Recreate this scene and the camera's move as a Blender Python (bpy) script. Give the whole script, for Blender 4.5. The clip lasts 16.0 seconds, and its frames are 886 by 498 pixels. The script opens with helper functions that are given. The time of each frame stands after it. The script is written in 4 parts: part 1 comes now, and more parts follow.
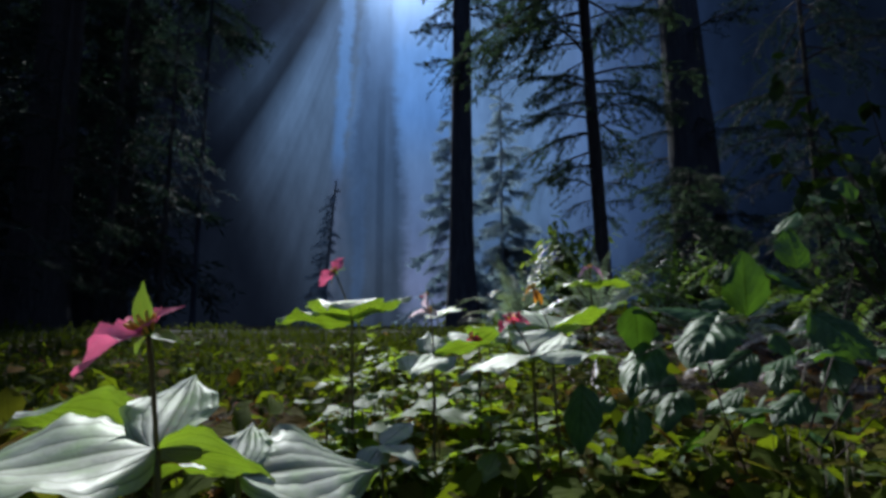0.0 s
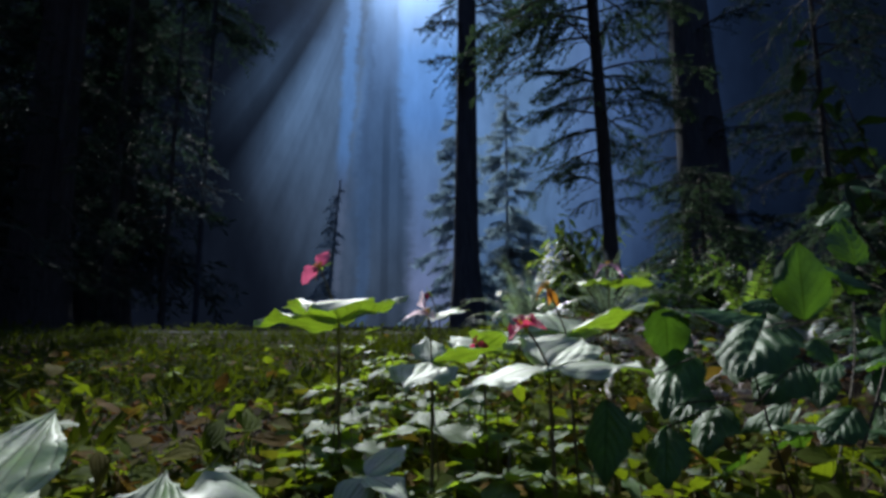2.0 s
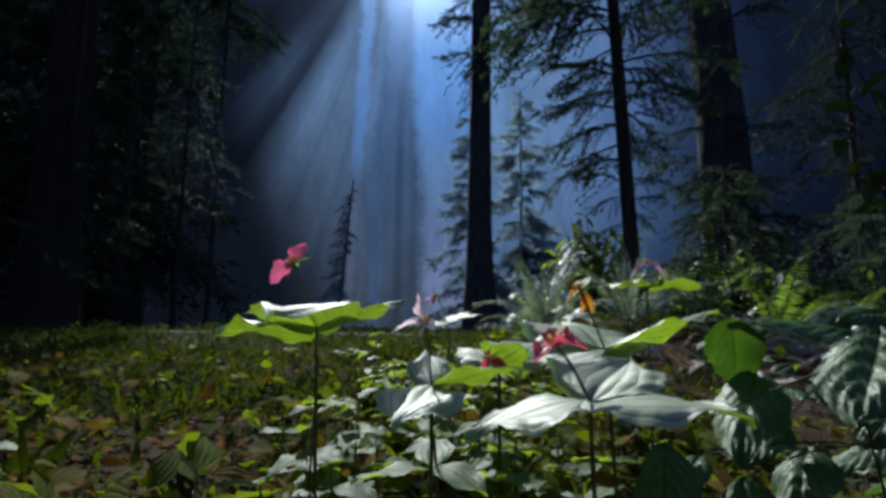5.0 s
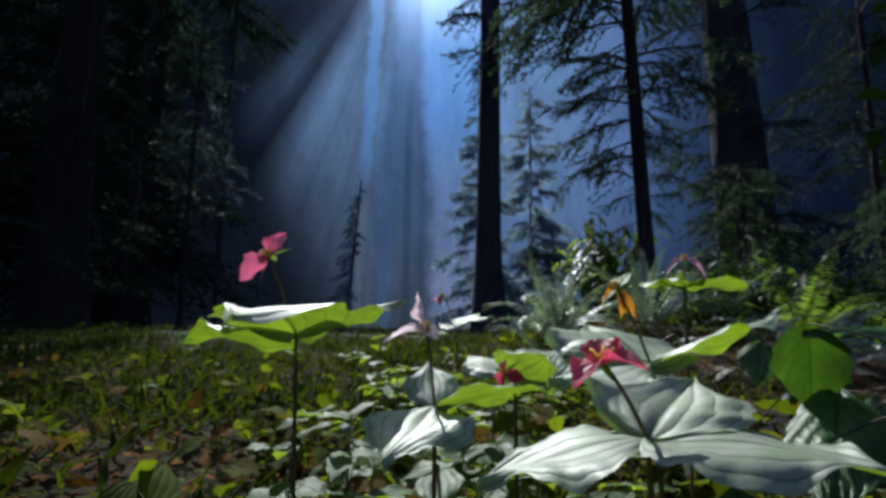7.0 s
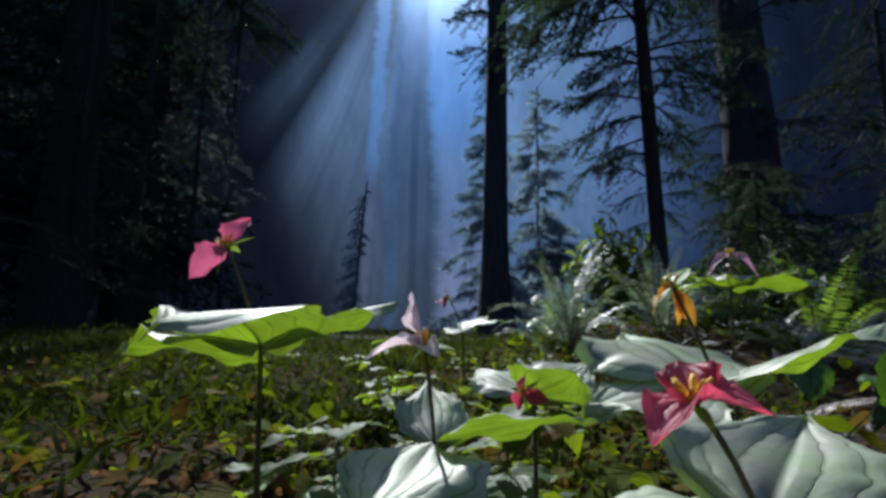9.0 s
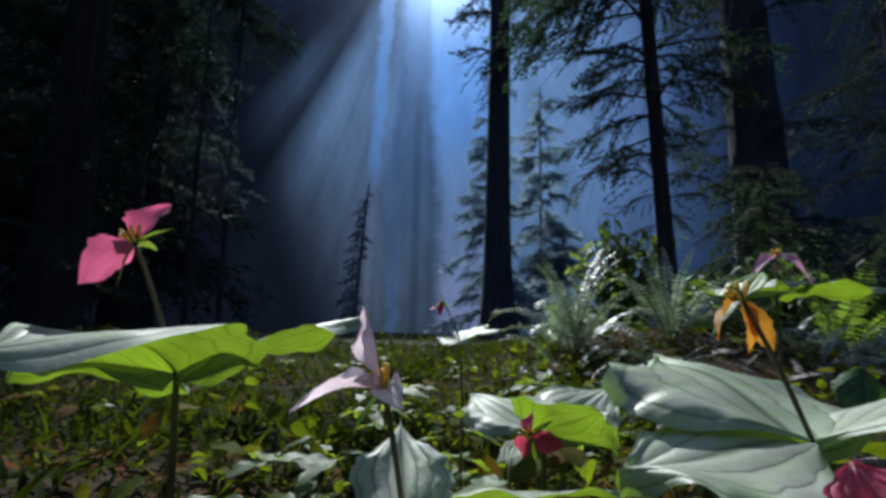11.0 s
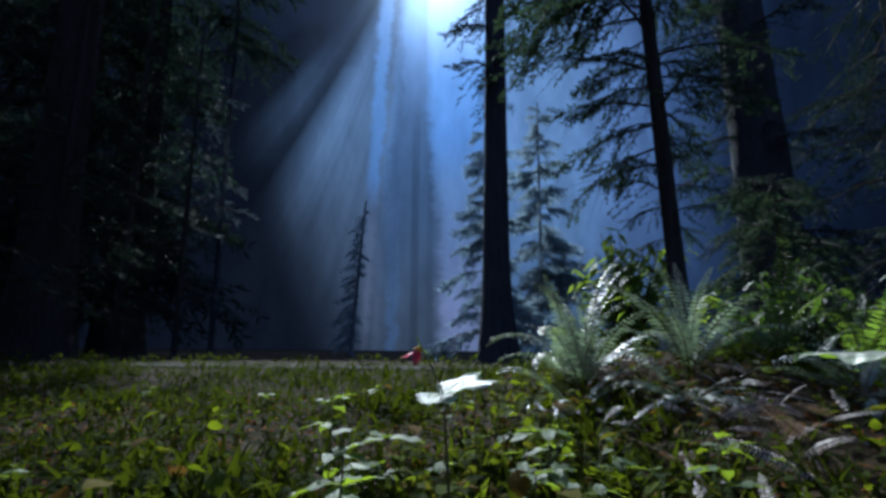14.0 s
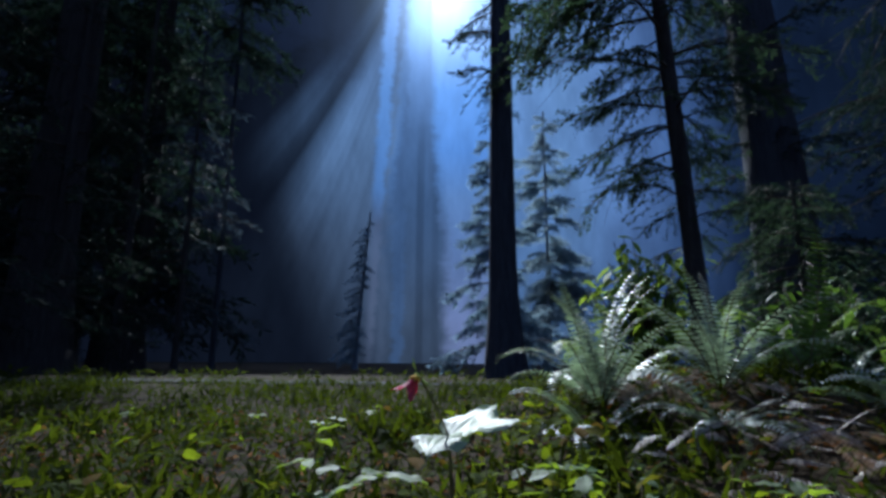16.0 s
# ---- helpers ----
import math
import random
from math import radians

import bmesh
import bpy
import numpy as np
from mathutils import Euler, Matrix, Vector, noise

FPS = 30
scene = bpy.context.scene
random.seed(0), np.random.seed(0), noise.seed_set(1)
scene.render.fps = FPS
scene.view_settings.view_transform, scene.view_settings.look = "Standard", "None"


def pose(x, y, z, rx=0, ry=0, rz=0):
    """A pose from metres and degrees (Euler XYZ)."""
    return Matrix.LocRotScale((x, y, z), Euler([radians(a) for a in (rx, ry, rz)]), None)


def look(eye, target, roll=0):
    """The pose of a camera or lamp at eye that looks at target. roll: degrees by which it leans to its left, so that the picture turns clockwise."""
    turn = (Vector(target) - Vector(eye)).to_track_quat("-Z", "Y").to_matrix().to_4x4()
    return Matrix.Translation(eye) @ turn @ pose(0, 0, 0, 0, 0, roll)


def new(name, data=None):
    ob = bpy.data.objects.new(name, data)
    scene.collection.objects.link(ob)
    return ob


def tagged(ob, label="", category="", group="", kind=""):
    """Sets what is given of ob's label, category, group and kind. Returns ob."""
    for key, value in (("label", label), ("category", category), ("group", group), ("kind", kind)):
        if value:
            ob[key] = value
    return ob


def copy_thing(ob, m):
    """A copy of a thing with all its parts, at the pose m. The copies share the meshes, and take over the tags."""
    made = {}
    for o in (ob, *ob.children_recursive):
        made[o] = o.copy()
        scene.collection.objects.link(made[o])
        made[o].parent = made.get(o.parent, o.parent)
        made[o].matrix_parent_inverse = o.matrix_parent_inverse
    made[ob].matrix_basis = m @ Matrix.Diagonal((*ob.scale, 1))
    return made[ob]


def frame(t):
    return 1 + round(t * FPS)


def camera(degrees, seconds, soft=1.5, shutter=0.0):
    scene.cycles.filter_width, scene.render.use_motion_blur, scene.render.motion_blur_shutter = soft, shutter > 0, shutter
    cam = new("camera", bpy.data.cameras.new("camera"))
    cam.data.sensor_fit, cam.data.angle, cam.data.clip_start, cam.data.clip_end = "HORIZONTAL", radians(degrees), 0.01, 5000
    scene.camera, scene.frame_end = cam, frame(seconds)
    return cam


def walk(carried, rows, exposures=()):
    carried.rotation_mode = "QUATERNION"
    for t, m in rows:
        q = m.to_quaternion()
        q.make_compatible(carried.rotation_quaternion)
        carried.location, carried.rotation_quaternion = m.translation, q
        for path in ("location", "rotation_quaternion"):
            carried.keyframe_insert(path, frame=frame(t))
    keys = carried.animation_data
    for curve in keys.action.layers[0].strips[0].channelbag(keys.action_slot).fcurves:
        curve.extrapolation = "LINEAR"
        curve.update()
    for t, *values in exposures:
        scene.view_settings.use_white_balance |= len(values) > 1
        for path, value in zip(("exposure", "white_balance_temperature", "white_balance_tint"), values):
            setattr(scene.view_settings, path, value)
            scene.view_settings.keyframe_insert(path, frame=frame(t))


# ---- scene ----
cam = camera(78.6, 16.0, soft=3.3)
METRES, EYE, TILT, LEAN, TURN = 1.2, 0.40, 8.0, 0.0, 0.0
ROWS = [
    (0.0, 0.0, 0.0, 0.0, -0.0, 0.0, 0.0),
    (0.5, 0.0031, 0.0302, -0.0024, 0.11, 0.02, 0.04),
    (1.0, 0.005, 0.0569, -0.0052, 0.24, 0.05, 0.03),
    (1.5, 0.0062, 0.0861, -0.0094, 0.37, 0.09, -0.03),
    (2.0, 0.0066, 0.1126, -0.0118, 0.52, 0.1, -0.1),
    (2.5, 0.0074, 0.14, -0.0145, 0.69, 0.11, -0.15),
    (3.0, 0.009, 0.1681, -0.0178, 0.89, 0.15, -0.2),
    (3.5, 0.0101, 0.1931, -0.0196, 1.08, 0.16, -0.28),
    (4.0, 0.0124, 0.2195, -0.0203, 1.36, 0.16, -0.35),
    (6.5, 0.0156, 0.3494, -0.0283, 2.62, 0.27, -0.48),
    (7.0, 0.0137, 0.3794, -0.032, 2.83, 0.31, -0.46),
    (7.5, 0.0117, 0.4131, -0.0355, 3.06, 0.36, -0.43),
    (8.0, 0.0104, 0.4438, -0.0389, 3.25, 0.41, -0.37),
    (10.5, 0.0118, 0.5557, -0.0415, 3.72, 0.59, -0.7),
    (11.0, 0.0167, 0.5919, -0.0438, 3.74, 0.79, -0.67),
    (11.5, 0.0198, 0.627, -0.0456, 3.72, 1.0, -0.68),
    (12.0, 0.0238, 0.6659, -0.0425, 3.68, 1.25, -0.6),
    (12.5, 0.0287, 0.7017, -0.036, 3.66, 1.51, -0.49),
    (13.0, 0.0309, 0.7305, -0.0309, 3.64, 1.78, -0.38),
    (13.5, 0.0353, 0.7701, -0.0259, 3.68, 2.14, -0.1),
    (14.0, 0.0342, 0.8115, -0.0235, 3.72, 2.53, 0.12),
    (14.5, 0.0308, 0.8613, -0.0237, 3.77, 2.92, 0.24),
    (15.0, 0.0277, 0.9054, -0.0257, 3.89, 3.25, 0.28),
    (15.5, 0.0245, 0.9491, -0.027, 4.04, 3.53, 0.31),
    (16.0, 0.0227, 0.9935, -0.0326, 4.26, 3.81, 0.24),
]
walk(cam, [(t, pose(0, 0, EYE, TILT, LEAN, TURN) @ pose(METRES * x, METRES * y, METRES * z, 90 + pitch, roll, yaw)) for t, x, y, z, yaw, pitch, roll in ROWS],
     exposures=((0.0, 0.09, 6150, 10), (6.5, 0.2, 6150, 10), (11.0, 0.26, 6050, 10), (13.0, 0.3, 5720, 10), (16.0, 0.34, 5560, 11)))

# ---- light ----
SUN_AZ, SUN_EL = -17.0, 40.0          # degrees right of +y, degrees above the horizon
world = bpy.data.worlds.new("forest_sky")
scene.world = world
world.use_nodes = True
wt = world.node_tree
sky = wt.nodes.new("ShaderNodeTexSky")
sky.sky_type = "NISHITA"
sky.sun_disc = False
sky.sun_elevation = radians(SUN_EL)
sky.sun_rotation = radians(SUN_AZ)
wt.links.new(sky.outputs[0], wt.nodes["Background"].inputs[0])
wt.nodes["Background"].inputs[1].default_value = 0.12

sun_data = bpy.data.lights.new("sun", "SUN")
sun_data.energy, sun_data.angle, sun_data.color = 4.8, radians(0.6), (0.96, 0.985, 0.91)
sun = new("sun", sun_data)
sa, se = radians(SUN_AZ), radians(SUN_EL)
sun.matrix_world = look((30 * math.sin(sa) * math.cos(se), 30 * math.cos(sa) * math.cos(se), 30 * math.sin(se)), (0, 0, 0))

# ---- materials ----


class Mat:
    """A node material in the making."""

    def __init__(self, name):
        self.m = bpy.data.materials.new(name)
        self.m.use_nodes = True
        self.t = self.m.node_tree
        self.bsdf = self.t.nodes["Principled BSDF"]
        self.out = self.t.nodes["Material Output"]

    def n(self, kind, operation=None, use_clamp=False, data_type=None, blend_type=None, interpolation_type=None, feature=None):
        node = self.t.nodes.new("ShaderNode" + kind)
        if operation:
            node.operation, node.use_clamp = operation, use_clamp
        if data_type:
            node.data_type, node.blend_type = data_type, blend_type
        if interpolation_type:
            node.interpolation_type = interpolation_type
        if feature:
            node.feature = feature
        return node

    def put(self, socket, value):
        if hasattr(value, "links"):
            self.t.links.new(value, socket)
        else:
            socket.default_value = value

    def math(self, op, a, b=0.0, c=0.0, clamp=False):
        node = self.n("Math", operation=op, use_clamp=clamp)
        for s, v in zip(node.inputs, (a, b, c)):
            self.put(s, v)
        return node.outputs[0]

    def noise(self, scale, detail=4.0, rough=0.55, vector=None, stretch=None):
        node = self.n("TexNoise")
        node.inputs["Scale"].default_value = scale
        node.inputs["Detail"].default_value = detail
        node.inputs["Roughness"].default_value = rough
        if vector is None:
            vector = self.n("TexCoord").outputs["Object"]
        if stretch:
            mp = self.n("Mapping")
            self.put(mp.inputs[0], vector)
            mp.inputs["Scale"].default_value = stretch
            vector = mp.outputs[0]
        self.put(node.inputs["Vector"], vector)
        return node.outputs["Fac"]

    def ramp(self, fac, stops):
        node = self.n("ValToRGB")
        els = node.color_ramp.elements
        while len(els) < len(stops):
            els.new(0.5)
        for e, (p, c) in zip(els, stops):
            e.position, e.color = p, (*c, 1) if len(c) == 3 else c
        self.put(node.inputs[0], fac)
        return node.outputs[0]

    def mix(self, fac, a, b, mode="MIX"):
        node = self.n("Mix", data_type="RGBA", blend_type=mode)
        self.put(node.inputs[0], fac)
        for s, v in ((node.inputs[6], a), (node.inputs[7], b)):
            self.put(s, (*v, 1) if isinstance(v, tuple) and len(v) == 3 else v)
        return node.outputs[2]

    def bump(self, height, strength, distance):
        node = self.n("Bump")
        node.inputs["Strength"].default_value = strength
        node.inputs["Distance"].default_value = distance
        self.put(node.inputs["Height"], height)
        return node.outputs[0]


def leaf_material(name, top, through_col, share, rough=0.4, veins=7, vein_col=None, relief=0.004, spread=0.25, spec=0.5, patches=20.0, coat=0.0, alt=None, alt_share=0.4, coat_rough=0.42, arching=True, thin=2.2, mottle=None):
    """A leaf that shines on its face and lets the light through. UV: u across (0.5 the midrib), v from the base to the tip."""
    k = Mat(name)
    uv = k.n("UVMap").outputs[0]
    sep = k.n("SeparateXYZ")
    k.put(sep.inputs[0], uv)
    u, v = sep.outputs[0], sep.outputs[1]
    side = k.math("ABSOLUTE", k.math("SUBTRACT", u, 0.5))
    wobble = k.math("MULTIPLY", k.noise(9.0, 2.0, vector=uv), 0.06)
    arc = k.math("ADD", k.math("SUBTRACT", v, k.math("MULTIPLY", side, 0.9)), wobble)
    if arching:      # main veins run in arcs from the base to the tip
        arc = k.math("ADD", side, k.math("MULTIPLY_ADD", k.noise(5.0, 2.0, vector=uv), 0.05, -0.025))
    wave = k.math("ABSOLUTE", k.math("SINE", k.math("MULTIPLY", arc, veins * math.pi)))
    rib = k.math("MINIMUM", k.math("POWER", wave, 0.5), k.math("MULTIPLY", side, 16.0), clamp=True)
    line = k.math("SUBTRACT", 1.0, k.math("SMOOTH_MIN", k.math("MULTIPLY", rib, thin), 1.0, 0.2), clamp=True)
    grain = k.noise(patches * 8, 3.0)
    stain = k.noise(patches, 4.0)
    rnd = k.n("ObjectInfo").outputs["Random"]
    isl = k.n("NewGeometry").outputs["Random Per Island"]
    vary = k.math("ADD", k.math("MULTIPLY", k.math("ADD", rnd, isl), spread), 1.0 - spread)
    shade = k.math("MULTIPLY", vary, k.math("MULTIPLY", k.math("MULTIPLY_ADD", stain, 1.1, 0.45), k.math("MULTIPLY_ADD", k.noise(patches * 3.3, 5.0, 0.65), 0.8, 0.6)))
    if alt:
        pick = k.math("GREATER_THAN", k.math("FRACT", k.math("MULTIPLY", isl, 7.31)), 1.0 - alt_share)
        pick = k.math("MULTIPLY", pick, k.math("FRACT", k.math("MULTIPLY", isl, 3.77)))
    dark = tuple(c * 0.45 for c in top) if vein_col is None else vein_col
    col = k.mix(k.math("MULTIPLY", line, 0.75), top, dark) if not mottle else top
    net = 0.0
    if mottle:      # a fine net between the veins
        cells = k.n("TexVoronoi", feature="DISTANCE_TO_EDGE")
        k.put(cells.inputs["Vector"], k.n("TexCoord").outputs["Object"])
        cells.inputs["Scale"].default_value = 170.0
        net = k.math("MINIMUM", k.math("MULTIPLY", cells.outputs["Distance"], 5.0), 1.0)
        col = k.mix(k.math("MULTIPLY_ADD", net, -0.10, 0.10), col, dark)
        col = k.mix(k.math("MULTIPLY", k.math("SUBTRACT", k.noise(patches * 1.7, 5.0, 0.65), 0.42), 3.2, clamp=True), col, mottle)
        col = k.mix(k.math("MULTIPLY", line, 0.9), col, dark)
    if alt:
        col = k.mix(pick, col, alt)
    col = k.mix(1.0, col, k.n_grey(shade), "MULTIPLY")
    tcol = k.mix(k.math("MULTIPLY", line, 0.6), through_col, tuple(c * 0.45 for c in through_col))
    if alt:
        tcol = k.mix(pick, tcol, alt)
    tcol = k.mix(1.0, tcol, k.n_grey(k.math("MULTIPLY", shade, k.math("MULTIPLY_ADD", k.noise(patches * 2.5, 3.0), 0.9, 0.55))), "MULTIPLY")
    k.put(k.bsdf.inputs["Base Color"], col)
    k.put(k.bsdf.inputs["Roughness"], k.math("ADD", k.math("MULTIPLY", grain, 0.25), rough - 0.12))
    sheen = k.math("SUBTRACT", 1.0, k.math("MULTIPLY", line, 0.85))      # sunken veins hold no shine
    k.put(k.bsdf.inputs["Specular IOR Level"], k.math("MULTIPLY", sheen, spec))
    k.put(k.bsdf.inputs["Coat Weight"], k.math("MULTIPLY", sheen, coat))
    k.bsdf.inputs["Coat Roughness"].default_value = coat_rough
    nrm = k.bump(k.math("ADD", k.math("MULTIPLY_ADD", net, 0.07, k.math("MULTIPLY", rib, 0.8)), k.math("MULTIPLY", grain, 0.25)), 0.6, relief)
    k.put(k.bsdf.inputs["Normal"], nrm)
    tr = k.n("BsdfTranslucent")
    k.put(tr.inputs[0], tcol)
    ms = k.n("MixShader")
    ms.inputs[0].default_value = share
    k.put(ms.inputs[1], k.bsdf.outputs[0])
    k.put(ms.inputs[2], tr.outputs[0])
    k.put(k.out.inputs[0], ms.outputs[0])
    return k.m


def n_grey(self, value):
    node = self.n("CombineColor")
    for s in node.inputs[:3]:
        self.put(s, value)
    return node.outputs[0]


Mat.n_grey = n_grey


def solid(name, stops, scale, rough=0.8, relief=0.01, stretch=None, spec=0.3, strength=0.8):
    k = Mat(name)
    big = k.noise(scale, 6.0, stretch=stretch)
    fine = k.noise(scale * 7, 5.0, stretch=stretch)
    f = k.math("ADD", k.math("MULTIPLY", big, 0.6), k.math("MULTIPLY", fine, 0.4))
    k.put(k.bsdf.inputs["Base Color"], k.ramp(f, stops))
    k.bsdf.inputs["Roughness"].default_value = rough
    k.bsdf.inputs["Specular IOR Level"].default_value = spec
    k.put(k.bsdf.inputs["Normal"], k.bump(f, strength, relief))
    return k.m


# Leaf tops are whitened: the sun's sheen is put into the base colour.
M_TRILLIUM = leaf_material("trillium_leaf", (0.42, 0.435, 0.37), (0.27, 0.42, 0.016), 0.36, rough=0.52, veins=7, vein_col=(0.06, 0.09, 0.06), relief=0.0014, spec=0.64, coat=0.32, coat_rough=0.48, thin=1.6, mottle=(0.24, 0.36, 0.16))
M_SALAL = leaf_material("salal_leaf", (0.040, 0.098, 0.030), (0.088, 0.19, 0.012), 0.36, rough=0.48, veins=6, relief=0.0012, spec=0.4, coat=0.04, arching=False)
M_PINK = leaf_material("petal_pink", (0.70, 0.17, 0.32), (0.85, 0.15, 0.31), 0.45, rough=0.5, vein_col=(0.85, 0.48, 0.60), veins=7, relief=0.002)
M_RED = leaf_material("petal_red", (0.50, 0.07, 0.14), (0.64, 0.065, 0.135), 0.4, rough=0.5, vein_col=(0.55, 0.12, 0.2), veins=7, relief=0.002)
M_PALE = leaf_material("petal_pale", (0.84, 0.68, 0.76), (0.90, 0.70, 0.79), 0.52, rough=0.5, veins=6, relief=0.002)
M_FADED = leaf_material("petal_faded", (0.50, 0.25, 0.42), (0.60, 0.28, 0.45), 0.4, rough=0.5, veins=6, relief=0.002)
M_ORANGE = leaf_material("petal_orange", (0.52, 0.22, 0.04), (0.70, 0.30, 0.03), 0.4, rough=0.6, veins=6, relief=0.003)
M_SEPAL = leaf_material("sepal", (0.10, 0.20, 0.05), (0.30, 0.45, 0.04), 0.4, rough=0.45, veins=4)
M_COVER = leaf_material("cover_leaf", (0.080, 0.106, 0.012), (0.20, 0.262, 0.008), 0.44, rough=0.75, veins=5, relief=0.003, spread=0.45, spec=0.07, patches=6.0, alt=(0.135, 0.074, 0.014), alt_share=0.42)
M_GRASS = leaf_material("grass_blade", (0.023, 0.036, 0.004), (0.060, 0.080, 0.004), 0.44, rough=0.8, veins=3, relief=0.002, spread=0.5, spec=0.06, patches=3.0)
M_HERB = leaf_material("herb_leaf", (0.05, 0.10, 0.025), (0.28, 0.40, 0.02), 0.48, rough=0.6, veins=6, relief=0.002, spread=0.45, spec=0.55, coat=0.13)
M_LITTER = leaf_material("dead_leaf", (0.19, 0.080, 0.020), (0.24, 0.09, 0.013), 0.15, rough=0.85, veins=5, relief=0.004, spread=0.4, spec=0.06)
# Silvery fronds: part of their sheen is painted as a pale grey-green.
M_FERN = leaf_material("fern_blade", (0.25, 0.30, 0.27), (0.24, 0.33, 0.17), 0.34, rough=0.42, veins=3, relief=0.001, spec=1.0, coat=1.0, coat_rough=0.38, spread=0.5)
M_GREENFERN = leaf_material("green_fern", (0.06, 0.12, 0.035), (0.20, 0.32, 0.03), 0.42, rough=0.6, veins=3, relief=0.001, spec=0.4, spread=0.45)
M_DEADFERN = leaf_material("dead_fern", (0.33, 0.26, 0.23), (0.22, 0.14, 0.09), 0.2, rough=0.5, veins=3, relief=0.001, spec=0.8, coat=0.55, spread=0.45)
M_NEEDLE = leaf_material("needles", (0.015, 0.028, 0.022), (0.022, 0.043, 0.026), 0.3, rough=0.8, veins=3, relief=0.002, spread=0.4, spec=0.12)
M_SPRAY = leaf_material("green_sprays", (0.026, 0.05, 0.034), (0.058, 0.10, 0.045), 0.38, rough=0.75, veins=3, relief=0.002, spread=0.45, spec=0.15)
# Blue and pale needles: distance haze is put into the colour.
M_HAZE_BLUE = leaf_material("haze_blue_needles", (0.22, 0.31, 0.38), (0.22, 0.32, 0.40), 0.55, rough=0.8, veins=3, relief=0.002, spread=0.4, spec=0.1)
M_HAZE_PALE = leaf_material("haze_pale_needles", (0.32, 0.42, 0.48), (0.32, 0.42, 0.48), 0.55, rough=0.8, veins=3, relief=0.002, spread=0.4, spec=0.1)
# Grey-blue lifted copy of the needles; faint light on them is in the colour.
M_FAINT_LIT = leaf_material("faintly_lit_needles", (0.06, 0.085, 0.11), (0.06, 0.09, 0.11), 0.4, rough=0.8, veins=3, relief=0.002, spread=0.4, spec=0.1)
# Brighter than bush_leaf: light falling on this bush is put into its colour.
M_LIT_MAPLE = leaf_material("lit_maple_leaf", (0.08, 0.15, 0.03), (0.28, 0.40, 0.03), 0.5, rough=0.55, veins=5, spread=0.35)
# Darker than salal_leaf: the shrub's shade is put into the leaf colour.
M_SHADED_HUCKLE = leaf_material("shaded_huckleberry_leaf", (0.018, 0.042, 0.012), (0.06, 0.11, 0.010), 0.36, rough=0.5, veins=5, relief=0.0012, spec=0.3, spread=0.4)
M_BUSH = leaf_material("bush_leaf", (0.035, 0.08, 0.02), (0.10, 0.18, 0.018), 0.4, rough=0.45, veins=5, spread=0.4)
M_STEM = solid("stem", [(0.3, (0.07, 0.05, 0.025)), (0.7, (0.14, 0.12, 0.045))], 60, 0.5, 0.001)
M_STAMEN = solid("stamen", [(0.3, (0.85, 0.40, 0.04)), (0.7, (0.95, 0.66, 0.12))], 300, 0.7, 0.001)
M_TWIG = solid("twig", [(0.3, (0.03, 0.022, 0.016)), (0.7, (0.075, 0.055, 0.04))], 40, 0.7, 0.002)
# Bark lifted to grey-blue, so haze before the trunks is part of the colour.
M_HAZED_TRUNK = solid("hazed_trunk_bark", [(0.25, (0.026, 0.029, 0.038)), (0.55, (0.062, 0.068, 0.085)), (0.8, (0.105, 0.112, 0.13))], 6, 0.95, 0.05, stretch=(4, 4, 0.5), spec=0.1)
M_BARK = solid("bark", [(0.25, (0.022, 0.021, 0.022)), (0.55, (0.06, 0.056, 0.056)), (0.8, (0.11, 0.102, 0.10))], 6, 0.95, 0.05, stretch=(4, 4, 0.5), spec=0.1)
# Far trunks: mist is imitated by a paled bark colour.
M_HAZE_BARK = solid("haze_grey_bark", [(0.3, (0.16, 0.19, 0.22)), (0.7, (0.30, 0.34, 0.38))], 6, 0.95, 0.03, stretch=(4, 4, 0.5), spec=0.1)
M_SOIL = solid("soil", [(0.3, (0.013, 0.009, 0.005)), (0.55, (0.036, 0.023, 0.012)), (0.75, (0.065, 0.042, 0.022))], 9, 0.95, 0.03, spec=0.1)
M_TRAIL = solid("trail_dirt", [(0.3, (0.04, 0.038, 0.038)), (0.7, (0.08, 0.077, 0.076))], 6, 0.95, 0.01, spec=0.1)


